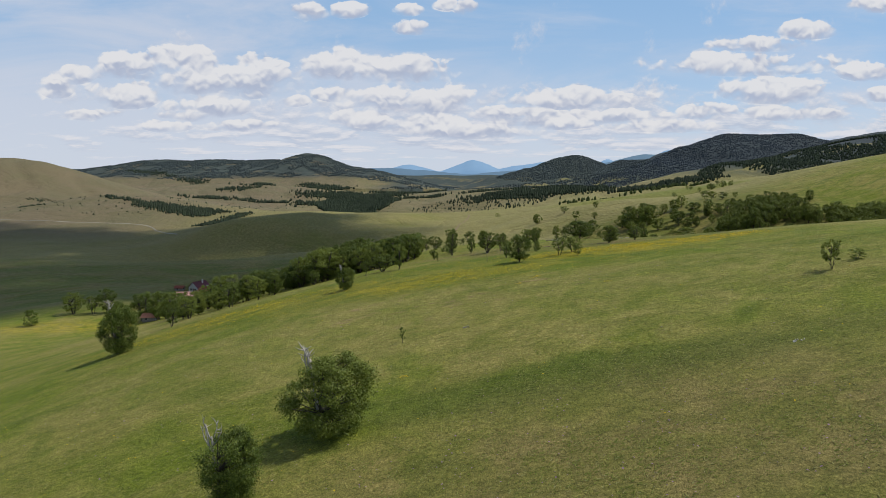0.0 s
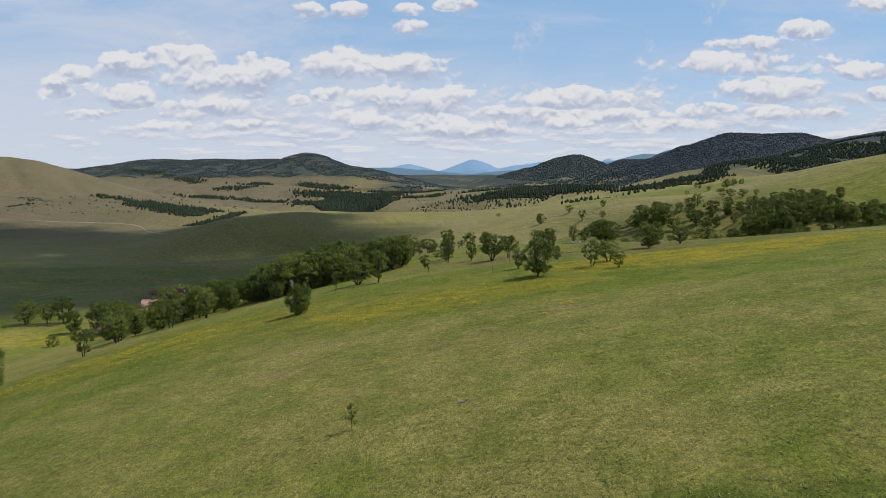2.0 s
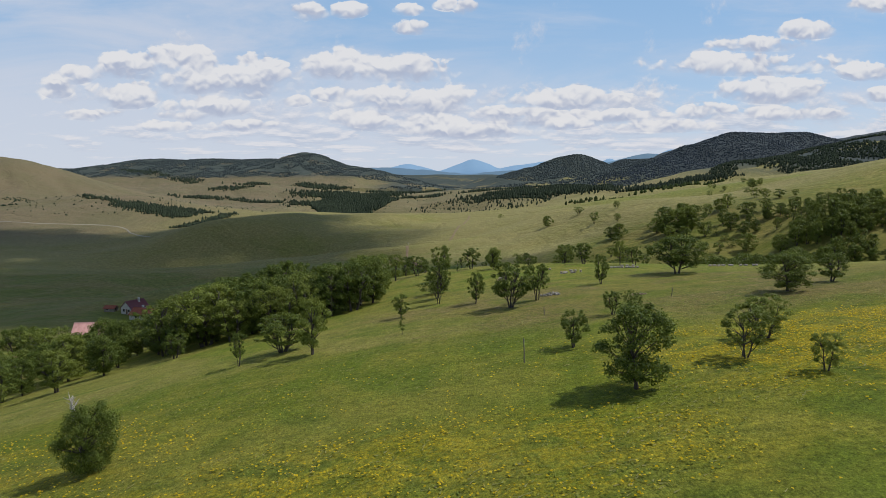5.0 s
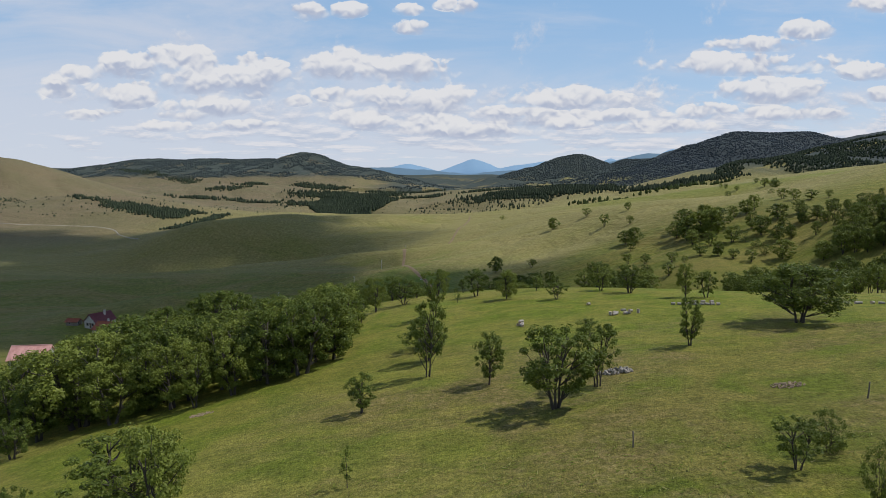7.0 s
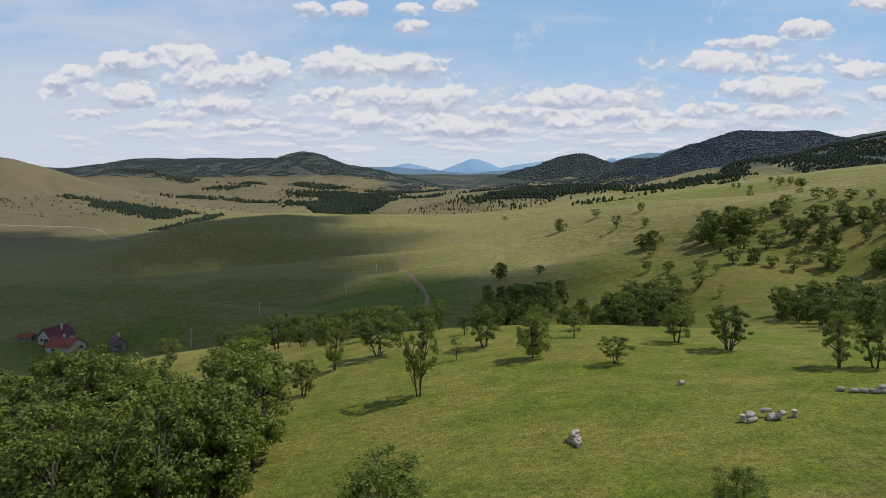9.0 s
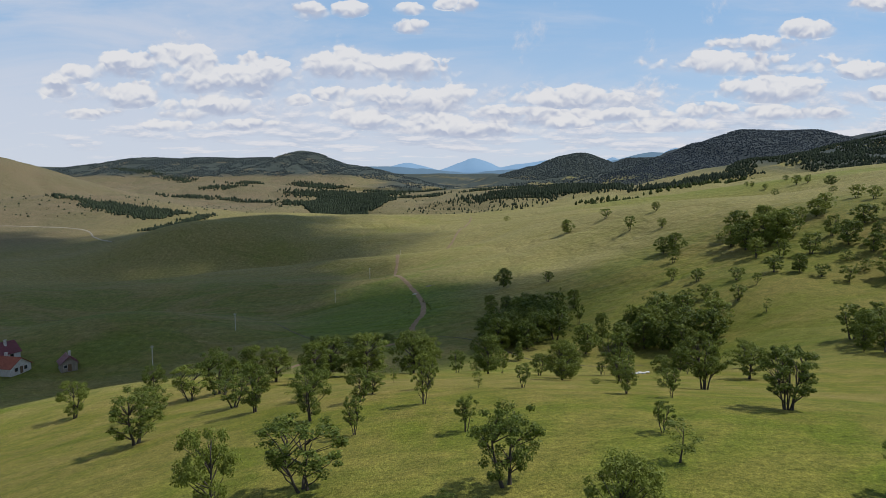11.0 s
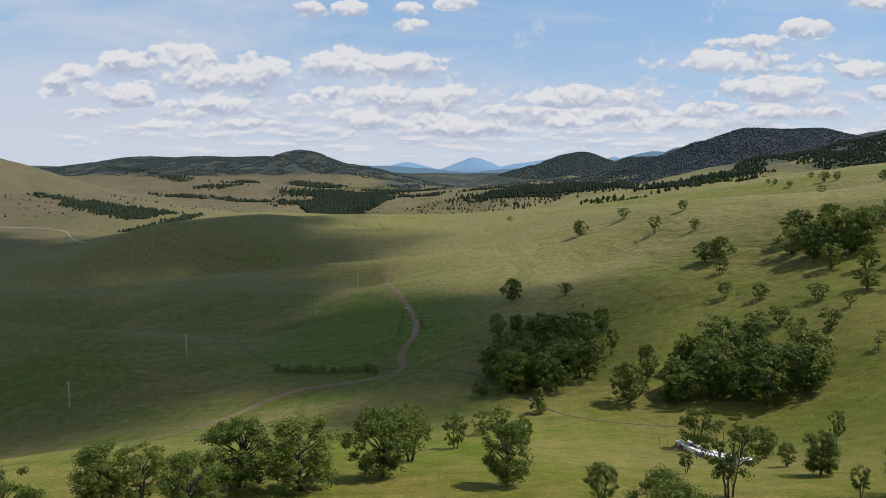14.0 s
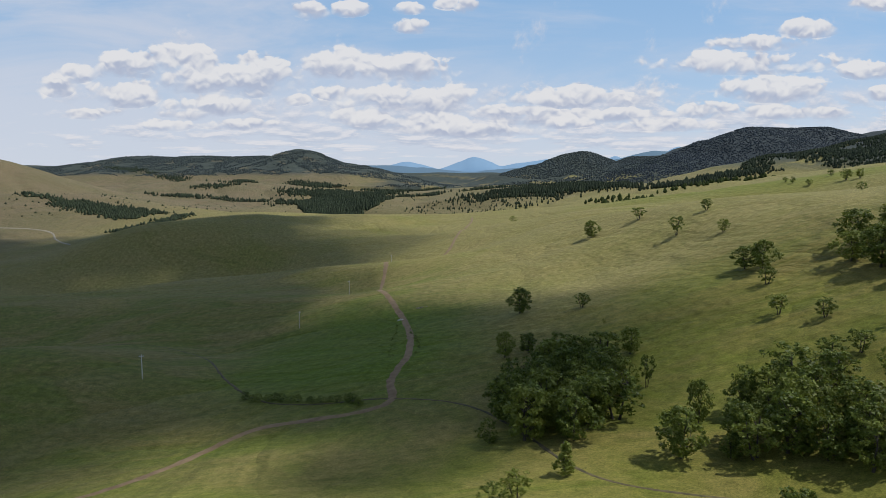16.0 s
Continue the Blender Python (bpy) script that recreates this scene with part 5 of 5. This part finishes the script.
def house(label, x, y, turn, wide, long, wall_h, roof_h, roof_mat, wall_mat, windows=2, chimney=True, door=True):
    """A gabled house; its ridge runs along local y. Parts: walls, two roof slopes, windows, door, chimney."""
    top = tagged(new("house"), label, "house", group="houses in the valley")
    top.matrix_basis = pose(x, y, float(land(x, y)) - 0.25, 0, 0, turn)
    bm = bmesh.new()
    w, l = wide / 2, long / 2
    ring = [bm.verts.new((sx * w, sy * l, z)) for z in (0, wall_h) for sx, sy in ((-1, -1), (1, -1), (1, 1), (-1, 1))]
    peak = [bm.verts.new((0, -l, wall_h + roof_h * 0.97)), bm.verts.new((0, l, wall_h + roof_h * 0.97))]
    for a, b, c, d in ((1, 2, 6, 5), (3, 0, 4, 7), (0, 3, 2, 1)):
        bm.faces.new([ring[k] for k in (a, b, c, d)])
    bm.faces.new([ring[0], ring[1], ring[5], peak[0], ring[4]])
    bm.faces.new([ring[2], ring[3], ring[7], peak[1], ring[6]])
    from_bm("wall", bm, wall_mat, top)
    slope = math.atan2(roof_h, w)
    run = math.hypot(roof_h, w) + 0.5
    for s in (-1, 1):
        bm = bmesh.new()
        m = Matrix.Translation((0, 0, wall_h + roof_h + 0.08)) @ Matrix.Rotation(s * slope, 4, "Y")
        box(bm, s * run / 2, 0, -0.12, run, long + 0.9, 0.14, m)
        for k in range(int(long / 0.6)):
            box(bm, s * run / 2, -long / 2 + 0.3 + 0.6 * k, 0.02, run, 0.05, 0.04, m)
        from_bm("roof", bm, roof_mat, top)
    bm = bmesh.new()
    box(bm, 0, 0, wall_h + roof_h + 0.04, 0.32, long + 0.92, 0.12)
    from_bm("ridge_cap", bm, roof_mat, top)
    spots = [(-w * 0.45 + w * 0.9 * k / max(1, windows - 1), -l - 0.03, 0) for k in range(windows)] + [(w + 0.03, -l * 0.4 + l * 0.8 * k, 1) for k in range(2)] + [(-w - 0.03, l * 0.3, 1)]
    for px, py, side in spots:
        bm = bmesh.new()
        box(bm, px, py, wall_h * 0.42, 0.14 if side else 1.0, 1.0 if side else 0.14, 1.1)
        frame_ob = from_bm("window", bm, PLASTER if wall_mat is not PLASTER else WOOD, top)
        bm = bmesh.new()
        box(bm, px, py, wall_h * 0.42 + 0.1, 0.18 if side else 0.78, 0.78 if side else 0.18, 0.9)
        from_bm("pane", bm, GLASS_DARK, frame_ob)
    if door:
        bm = bmesh.new()
        box(bm, w * 0.05, -l - 0.04, 0.25, 0.95, 0.12, 2.0)
        from_bm("door", bm, WOOD, top, "brown plank door")
    if chimney:
        bm = bmesh.new()
        box(bm, w * 0.3, l * 0.3, wall_h + roof_h * 0.5, 0.6, 0.6, roof_h * 0.5 + 0.8)
        box(bm, w * 0.3, l * 0.3, wall_h + roof_h + 0.8, 0.75, 0.75, 0.12)
        from_bm("chimney", bm, PLASTER, top)
    return top


house("white house with a steep plum-red sheet roof in the valley", -132, 333, -24, 6.6, 8.6, 2.7, 2.9, ROOF_PLUM, PLASTER)
house("low house with an orange-red tiled roof beside the white one", -124, 325, 78, 7.0, 9.5, 2.5, 2.3, ROOF_TILE, PLASTER)
house("small wooden house with a dark red roof and pale gable", -108, 328, 40, 4.4, 5.2, 2.6, 2.0, ROOF_PLUM, BOARDS, 1)
house("long barn with a faded pink sheet-metal roof beside the wood", -103.5, 250, 97, 5.6, 9.0, 3.4, 2.9, ROOF_PINK, PLASTER, 2, False)
house("little shed with a salmon-coloured sheet roof behind the oaks", -108, 226, 88, 3.4, 5.0, 2.0, 1.0, ROOF_SALMON, BOARDS, 1, False)
house("tumbledown grey board shed by the houses", -143, 334, 85, 3.0, 4.6, 1.8, 0.9, ROOF_TILE, BOARDS, 1, False)


# ---------------------------------------------------------------- poles and posts
POLE_WOOD = plain("weathered_pole", (0.40, 0.38, 0.34), (0.58, 0.55, 0.50), 5.0, stretch=(8, 8, 0.5))


def utility_pole(x, y, height, lean):
    top = tagged(new("utility_pole"), "pale weathered wooden power pole standing in the grass", "pole", group="power line poles")
    top.matrix_basis = pose(x, y, float(land(x, y)), lean, lean * 0.5, 20)
    v, f = [], []
    tube(v, f, [Vector((0, 0, -0.4)), Vector((0, 0, height * 0.5)), Vector((0, 0, height))], [0.15, 0.125, 0.10], 9)
    part("pole", mesh_of("pole", v, f, POLE_WOOD, True), top)
    bm = bmesh.new()
    box(bm, 0, 0.12, height - 0.55, 1.1, 0.09, 0.11)
    from_bm("crossarm", bm, POLE_WOOD, top)
    for s in (-0.45, 0.0, 0.45):
        v, f = [], []
        z = height - 0.44
        tube(v, f, [Vector((s, 0.12, z)), Vector((s, 0.12, z + 0.08)), Vector((s, 0.12, z + 0.14)), Vector((s, 0.12, z + 0.2))], [0.025, 0.05, 0.055, 0.03], 8)
        part("insulator", mesh_of("insulator", v, f, PLASTER, True), top)


for px, py, tilt in ((-84, 331, 1.0), (-71, 368, -0.8), (-47, 438, 0.6), (-37, 494, -0.5), (-30, 640, 0.4)):
    utility_pole(px, py, 6.3, tilt)


POST_WOOD = plain("grey_post_wood", (0.09, 0.08, 0.065), (0.19, 0.17, 0.14), 5.0, stretch=(8, 8, 0.5))


def fence_post(x, y, h, group):
    top = tagged(new("fence_post"), "thin grey wooden post standing in the meadow", "post", group=group)
    top.matrix_basis = pose(x, y, float(land(x, y)), random.Random(x).uniform(-3, 3), random.Random(y).uniform(-3, 3), 0)
    v, f = [], []
    tube(v, f, [Vector((0, 0, -0.2)), Vector((0.01, 0, h * 0.5)), Vector((0, 0.01, h))], [0.04, 0.035, 0.03], 7)
    part("post", mesh_of("post", v, f, POST_WOOD, True), top)


fence_post(7.3, 102.0, 1.5, "meadow posts")
fence_post(22.9, 120.6, 0.8, "meadow posts")
fence_post(11.0, 117.5, 0.7, "meadow posts")
for k in range(8):
    fence_post(38.6 + 0.08 * k, 277.6 - 3.2 * k, 1.2, "fence posts round the beehives")

# ---------------------------------------------------------------- beehives
HIVE_WHITE = plain("white_hive_paint", (0.66, 0.66, 0.64), (0.80, 0.80, 0.78), 6.0, 0.6)
HIVE_COLOURS = [HIVE_WHITE, plain("blue_hive_paint", (0.12, 0.18, 0.34), (0.18, 0.26, 0.44), 6.0, 0.6), plain("red_hive_paint", (0.30, 0.07, 0.08), (0.42, 0.11, 0.11), 6.0, 0.6),
                plain("yellow_hive_paint", (0.48, 0.38, 0.10), (0.60, 0.48, 0.16), 6.0, 0.6)]
HIVE_LID = plain("pale_metal_lid", (0.70, 0.70, 0.70), (0.84, 0.84, 0.83), 3.0, 0.45)


def beehive(colour, name):
    top = tagged(new("beehive"), f"{name} wooden box beehive with a pale metal lid", "beehive", group="beehives in the apiary")
    bm = bmesh.new()
    for sx in (-0.17, 0.17):
        box(bm, sx, 0, 0, 0.06, 0.5, 0.16)
    from_bm("stand", bm, WOOD, top)
    bm = bmesh.new()
    box(bm, 0, 0, 0.16, 0.46, 0.52, 0.27)
    from_bm("brood_box", bm, colour, top, bevel=0.012)
    bm = bmesh.new()
    box(bm, 0, 0, 0.435, 0.46, 0.52, 0.24)
    from_bm("honey_box", bm, colour, top, bevel=0.012)
    bm = bmesh.new()
    box(bm, 0, 0, 0.68, 0.54, 0.60, 0.11)
    from_bm("lid", bm, HIVE_LID, top, bevel=0.015)
    bm = bmesh.new()
    box(bm, 0, -0.28, 0.16, 0.40, 0.10, 0.03)
    from_bm("landing_board", bm, WOOD, top)
    return top


def apiary():
    rng = random.Random(9)
    kinds = [beehive(c, t) for c, t in zip(HIVE_COLOURS, ("white", "blue", "dark red", "yellow"))]
    used = set()
    for row in range(2):
        for k in range(25):
            if rng.random() < 0.1:
                continue
            x, y = 40.4 + 1.5 * row + 0.02 * k + rng.uniform(-0.12, 0.12), 256.5 + 0.82 * k + rng.uniform(-0.1, 0.1)
            m = pose(x, y, float(land(x, y)) - 0.05, 0, 0, -90 + rng.uniform(-9, 9))
            c = rng.choices(range(4), (6, 2, 2, 1))[0]
            if c in used:
                copy_thing(kinds[c], m)
            else:
                used.add(c)
                kinds[c].matrix_basis = m
    for c in range(4):
        if c not in used:
            for o in (*kinds[c].children, kinds[c]):
                bpy.data.objects.remove(o)


apiary()

# ---------------------------------------------------------------- logs, stones, brushwood
LOG_BARK = plain("pale_log_bark", (0.20, 0.18, 0.155), (0.46, 0.42, 0.38), 5.0, stretch=(1, 1, 1))
LOG_END = plain("sawn_log_end", (0.46, 0.33, 0.22), (0.62, 0.50, 0.37), 9.0)
STONE = plain("grey_stone", (0.15, 0.14, 0.125), (0.34, 0.32, 0.29), 5.0)
BRUSH = plain("dry_brushwood", (0.15, 0.115, 0.075), (0.30, 0.24, 0.165), 6.0)


def log_model(length, radius, seed):
    rng = random.Random(seed)
    top = tagged(new("log"), "short sawn oak log with pale bark", "log")
    v, f = [], []
    tube(v, f, [Vector((-length / 2, 0, 0)), Vector((0, 0.01, 0.01)), Vector((length / 2, 0, 0))], [radius, radius * rng.uniform(0.93, 1.03), radius * rng.uniform(0.86, 0.97)], 12)
    part("bark", mesh_of("bark", v, f[:-1], LOG_BARK, True), top)
    for s in (-1, 1):
        bm = bmesh.new()
        bmesh.ops.create_circle(bm, cap_ends=True, segments=12, radius=radius * 0.96, matrix=Matrix.Translation((s * length * 0.501, 0, 0)) @ Matrix.Rotation(s * math.pi / 2, 4, "Y"))
        from_bm("sawn_end", bm, LOG_END, top)
    return top


def logs():
    rng = random.Random(14)
    models = [log_model(0.38, 0.13, 1), log_model(0.50, 0.115, 2), log_model(0.33, 0.14, 3)]
    first = [True] * 3

    def lay(x, y, up, turn, tip, group):
        k = rng.randrange(3)
        m = pose(x, y, float(land(x, y)) + up, 0, tip, turn)
        if first[k]:
            first[k] = False
            ob = models[k]
            ob.matrix_basis = m
        else:
            ob = copy_thing(models[k], m)
        tagged(ob, group=group)

    for k in range(9):
        lay(19.6 + rng.uniform(-0.8, 0.8), 149.0 + rng.uniform(-0.5, 0.5), 0.115 + (0.22 if k > 6 else 0), rng.uniform(-30, 50), rng.uniform(-8, 8), "log pile on the meadow")
    lay(18.4, 148.7, 0.2, 10, 90, "log pile on the meadow")
    lay(21.0, 148.8, 0.2, 10, 90, "log pile on the meadow")
    for k in range(8):
        lay(10.3 + rng.uniform(-0.35, 0.35), 148.2 + rng.uniform(-0.6, 0.6), 0.115 + (0.22 if k > 5 else 0), rng.uniform(40, 110), rng.uniform(-15, 15), "small log pile")
    for k in range(9):
        lay(25.6 + 0.46 * k, 152.4 - 0.2 * k + rng.uniform(-0.1, 0.1), 0.115, rng.uniform(-35, 5), rng.uniform(-4, 4), "row of logs in the grass")
    for k in range(3):
        lay(27.4 + 0.7 * k, 151.8 - 0.3 * k, 0.33, rng.uniform(-30, 10), 0, "row of logs in the grass")
    lay(18.0, 155.5, 0.15, 20, 0, "row of logs in the grass")
    for k in range(10):
        lay(38.5 + 0.6 * k + rng.uniform(-0.3, 0.3), 149.6 - 0.25 * k + rng.uniform(-0.6, 0.6), 0.115, rng.uniform(-30, 30), rng.uniform(-6, 6), "scattered logs along the ridge")


logs()


def heap(name, label, x, y, rx, ry, h, count, size, mat, piece, seed):
    """A heap of single pieces, each an uneven lump."""
    rng = random.Random(seed)
    top = tagged(new(name), label, name.replace("_", " "))
    top.matrix_basis = Matrix.Translation((x, y, float(land(x, y))))
    shapes = []
    for k in range(4):
        bm = bmesh.new()
        bmesh.ops.create_icosphere(bm, subdivisions=1, radius=1.0)
        for v in bm.verts:
            v.co *= rng.uniform(0.7, 1.15)
        me = bpy.data.meshes.new(piece)
        bm.to_mesh(me)
        bm.free()
        me.materials.append(mat)
        shapes.append(me)
    for k in range(count):
        a, r = rng.uniform(0, 6.28), math.sqrt(rng.random())
        u, v = rx * r * math.cos(a), ry * r * math.sin(a)
        s = size * rng.uniform(0.6, 1.4)
        up = h * (1 - r) * rng.uniform(0.2, 1.0) + s * 0.3 + float(land(x + u, y + v) - land(x, y))
        ob = new(piece, rng.choice(shapes))
        ob.parent = top
        ob.matrix_basis = pose(u, v, up, rng.uniform(0, 360), rng.uniform(0, 360), rng.uniform(0, 360)) @ Matrix.Diagonal((s * rng.uniform(0.8, 1.6), s, s * rng.uniform(0.5, 0.9), 1))
    return top


heap("stone_heap", "low heap of loose grey field stones beside the oaks", 13.6, 129.4, 1.0, 0.5, 0.32, 70, 0.11, STONE, "stone", 41)
PALE_STONE = plain("pale_rubble", (0.42, 0.40, 0.37), (0.66, 0.64, 0.60), 5.0)
heap("stone_heap", "pale rubble laid where the track crosses a ditch", -8.2, 417.0, 0.9, 0.7, 0.3, 26, 0.2, PALE_STONE, "stone", 44)
heap("stone_scatter", "grey stones strewn in the valley grass", -1.6, 429.0, 2.2, 0.7, 0.1, 16, 0.22, STONE, "stone", 45)
heap("stone_scatter", "few pale stones lying on the mown meadow", 2.3, 61.7, 0.4, 0.25, 0.04, 8, 0.07, STONE, "stone", 43)


heap("stone_scatter", "pale stones lying in the dry grazed grass", 25.6, 43.8, 0.5, 0.2, 0.04, 7, 0.08, PALE_STONE, "stone", 46)
CHIPS = plain("oak_chips", (0.20, 0.145, 0.095), (0.40, 0.31, 0.22), 6.0)
heap("chip_heap", "low heap of reddish bark and wood chips", -14.6, 136.1, 0.9, 0.45, 0.12, 90, 0.055, CHIPS, "chip", 51)
heap("chip_heap", "low heap of brown bark and chips on bare soil", 20.8, 123.6, 0.85, 0.5, 0.12, 110, 0.06, CHIPS, "chip", 52)

# ---------------------------------------------------------------- grass tufts and flowers of the near meadow
def blade_material(name, a, b, c):
    m, n, p = material(name)
    island = n.add("ShaderNodeNewGeometry").outputs["Random Per Island"]
    col = n.mix(n.ramp(island, 0.0, 0.6), a, b)
    n.put(p.inputs["Base Color"], n.mix(n.ramp(island, 0.62, 1.0), col, c))
    p.inputs["Roughness"].default_value = 0.8
    p.inputs["Specular IOR Level"].default_value = 0.15
    t = n.add("ShaderNodeBsdfTranslucent")
    n.put(t.inputs[0], col)
    mixed = n.add("ShaderNodeMixShader")
    mixed.inputs[0].default_value = 0.45
    n.put(mixed.inputs[1], p.outputs[0])
    n.put(mixed.inputs[2], t.outputs[0])
    n.put(m.node_tree.nodes["Material Output"].inputs[0], mixed.outputs[0])
    return m


BLADES = blade_material("grass_blades", (0.135, 0.180, 0.030), (0.205, 0.232, 0.052), (0.340, 0.315, 0.140))
PETALS = blade_material("yellow_petals", (0.50, 0.36, 0.01), (0.62, 0.46, 0.02), (0.70, 0.56, 0.05))
MAUVE = blade_material("mauve_petals", (0.24, 0.15, 0.27), (0.32, 0.20, 0.36), (0.40, 0.28, 0.42))


def straws():
    """Bent and trodden straws that lie over the short turf where the flight passes low."""
    rng = np.random.default_rng(8)
    n = 150000
    y = 6 + 112 * rng.random(n) ** 1.05
    x = 4 + (rng.random(n) - 0.5) * (40 + 0.75 * y)
    keep = np.array([noise.noise(Vector((a * 0.10, b * 0.14, 3.0))) + 0.6 * noise.noise(Vector((a * 0.5, b * 0.7, 9.0))) for a, b in zip(x, y)]) > rng.normal(0.0, 0.2, n)
    x, y = x[keep], y[keep]
    n = len(x)
    a = rng.normal(0.35, 0.8, n)
    ca, sa = np.cos(a), np.sin(a)
    length, w = 0.12 + 0.22 * rng.random(n), 0.014 + 0.022 * rng.random(n)
    tx, ty = x + ca * length, y + sa * length
    verts = np.empty((n, 3, 3))
    verts[:, 0] = np.stack([x + sa * w, y - ca * w, land(x, y) + 0.03], -1)
    verts[:, 1] = np.stack([x - sa * w, y + ca * w, land(x, y) + 0.05], -1)
    verts[:, 2] = np.stack([tx, ty, land(tx, ty) + 0.04 + 0.05 * rng.random(n)], -1)
    me = bpy.data.meshes.new("grass_straws")
    me.from_pydata(verts.reshape(-1, 3).tolist(), [], np.arange(n * 3).reshape(-1, 3).tolist())
    me.materials.append(BLADES)
    tagged(new("grass_straws", me), "bent straw-coloured and green grass blades lying on the turf", "grass", kind="stuff")


def flowers(name, label, mat, areas, size, seed):
    """Flower heads: small four-cornered tilted blossoms just over the turf."""
    rng = np.random.default_rng(seed)
    verts = []
    for cx, cy, rx, ry, count in areas:
        for _ in range(count):
            a, r = rng.random() * 6.283, math.sqrt(rng.random())
            x, y = cx + rx * r * math.cos(a), cy + ry * r * math.sin(a)
            if noise.noise(Vector((x * 0.35, y * 0.5, seed))) < -0.05 + rng.uniform(-0.3, 0.15):
                continue
            z = float(land(x, y)) + 0.06 + 0.1 * rng.random()
            s = size * (0.6 + 0.8 * rng.random())
            t = rng.random() * 6.283
            for k in range(4):
                verts.append((x + s * math.cos(t + k * 1.571), y + s * math.sin(t + k * 1.571), z + s * rng.uniform(-0.5, 0.5)))
    me = bpy.data.meshes.new(name)
    me.from_pydata(verts, [], np.arange(len(verts)).reshape(-1, 4).tolist())
    me.materials.append(mat)
    tagged(new(name, me), label, "flowers", kind="stuff")


straws()
flowers("yellow_flowers", "drifts of small yellow meadow flowers", PETALS, [(32, 99, 20, 9, 4200), (-30, 97, 20, 9, 2400), (0, 89, 14, 6, 1800), (34, 100, 16, 7, 3000), (0, 95, 50, 14, 2600), (5, 60, 50, 30, 500),
        (-3.3, 50.8, 0.5, 0.3, 60), (11.7, 79.3, 0.9, 0.45, 70), (18.9, 70.5, 0.5, 0.3, 60), (2.4, 78.9, 0.35, 0.25, 30), (-4.1, 78.0, 0.3, 0.2, 20), (9.4, 76.7, 0.4, 0.25, 25), (-33, 97.6, 8, 4, 700)], 0.055, 4)
flowers("mauve_flowers", "sparse mauve meadow flowers in the near grass", MAUVE, [(0, 50, 40, 36, 900), (8, 34, 16, 8, 260)], 0.05, 6)
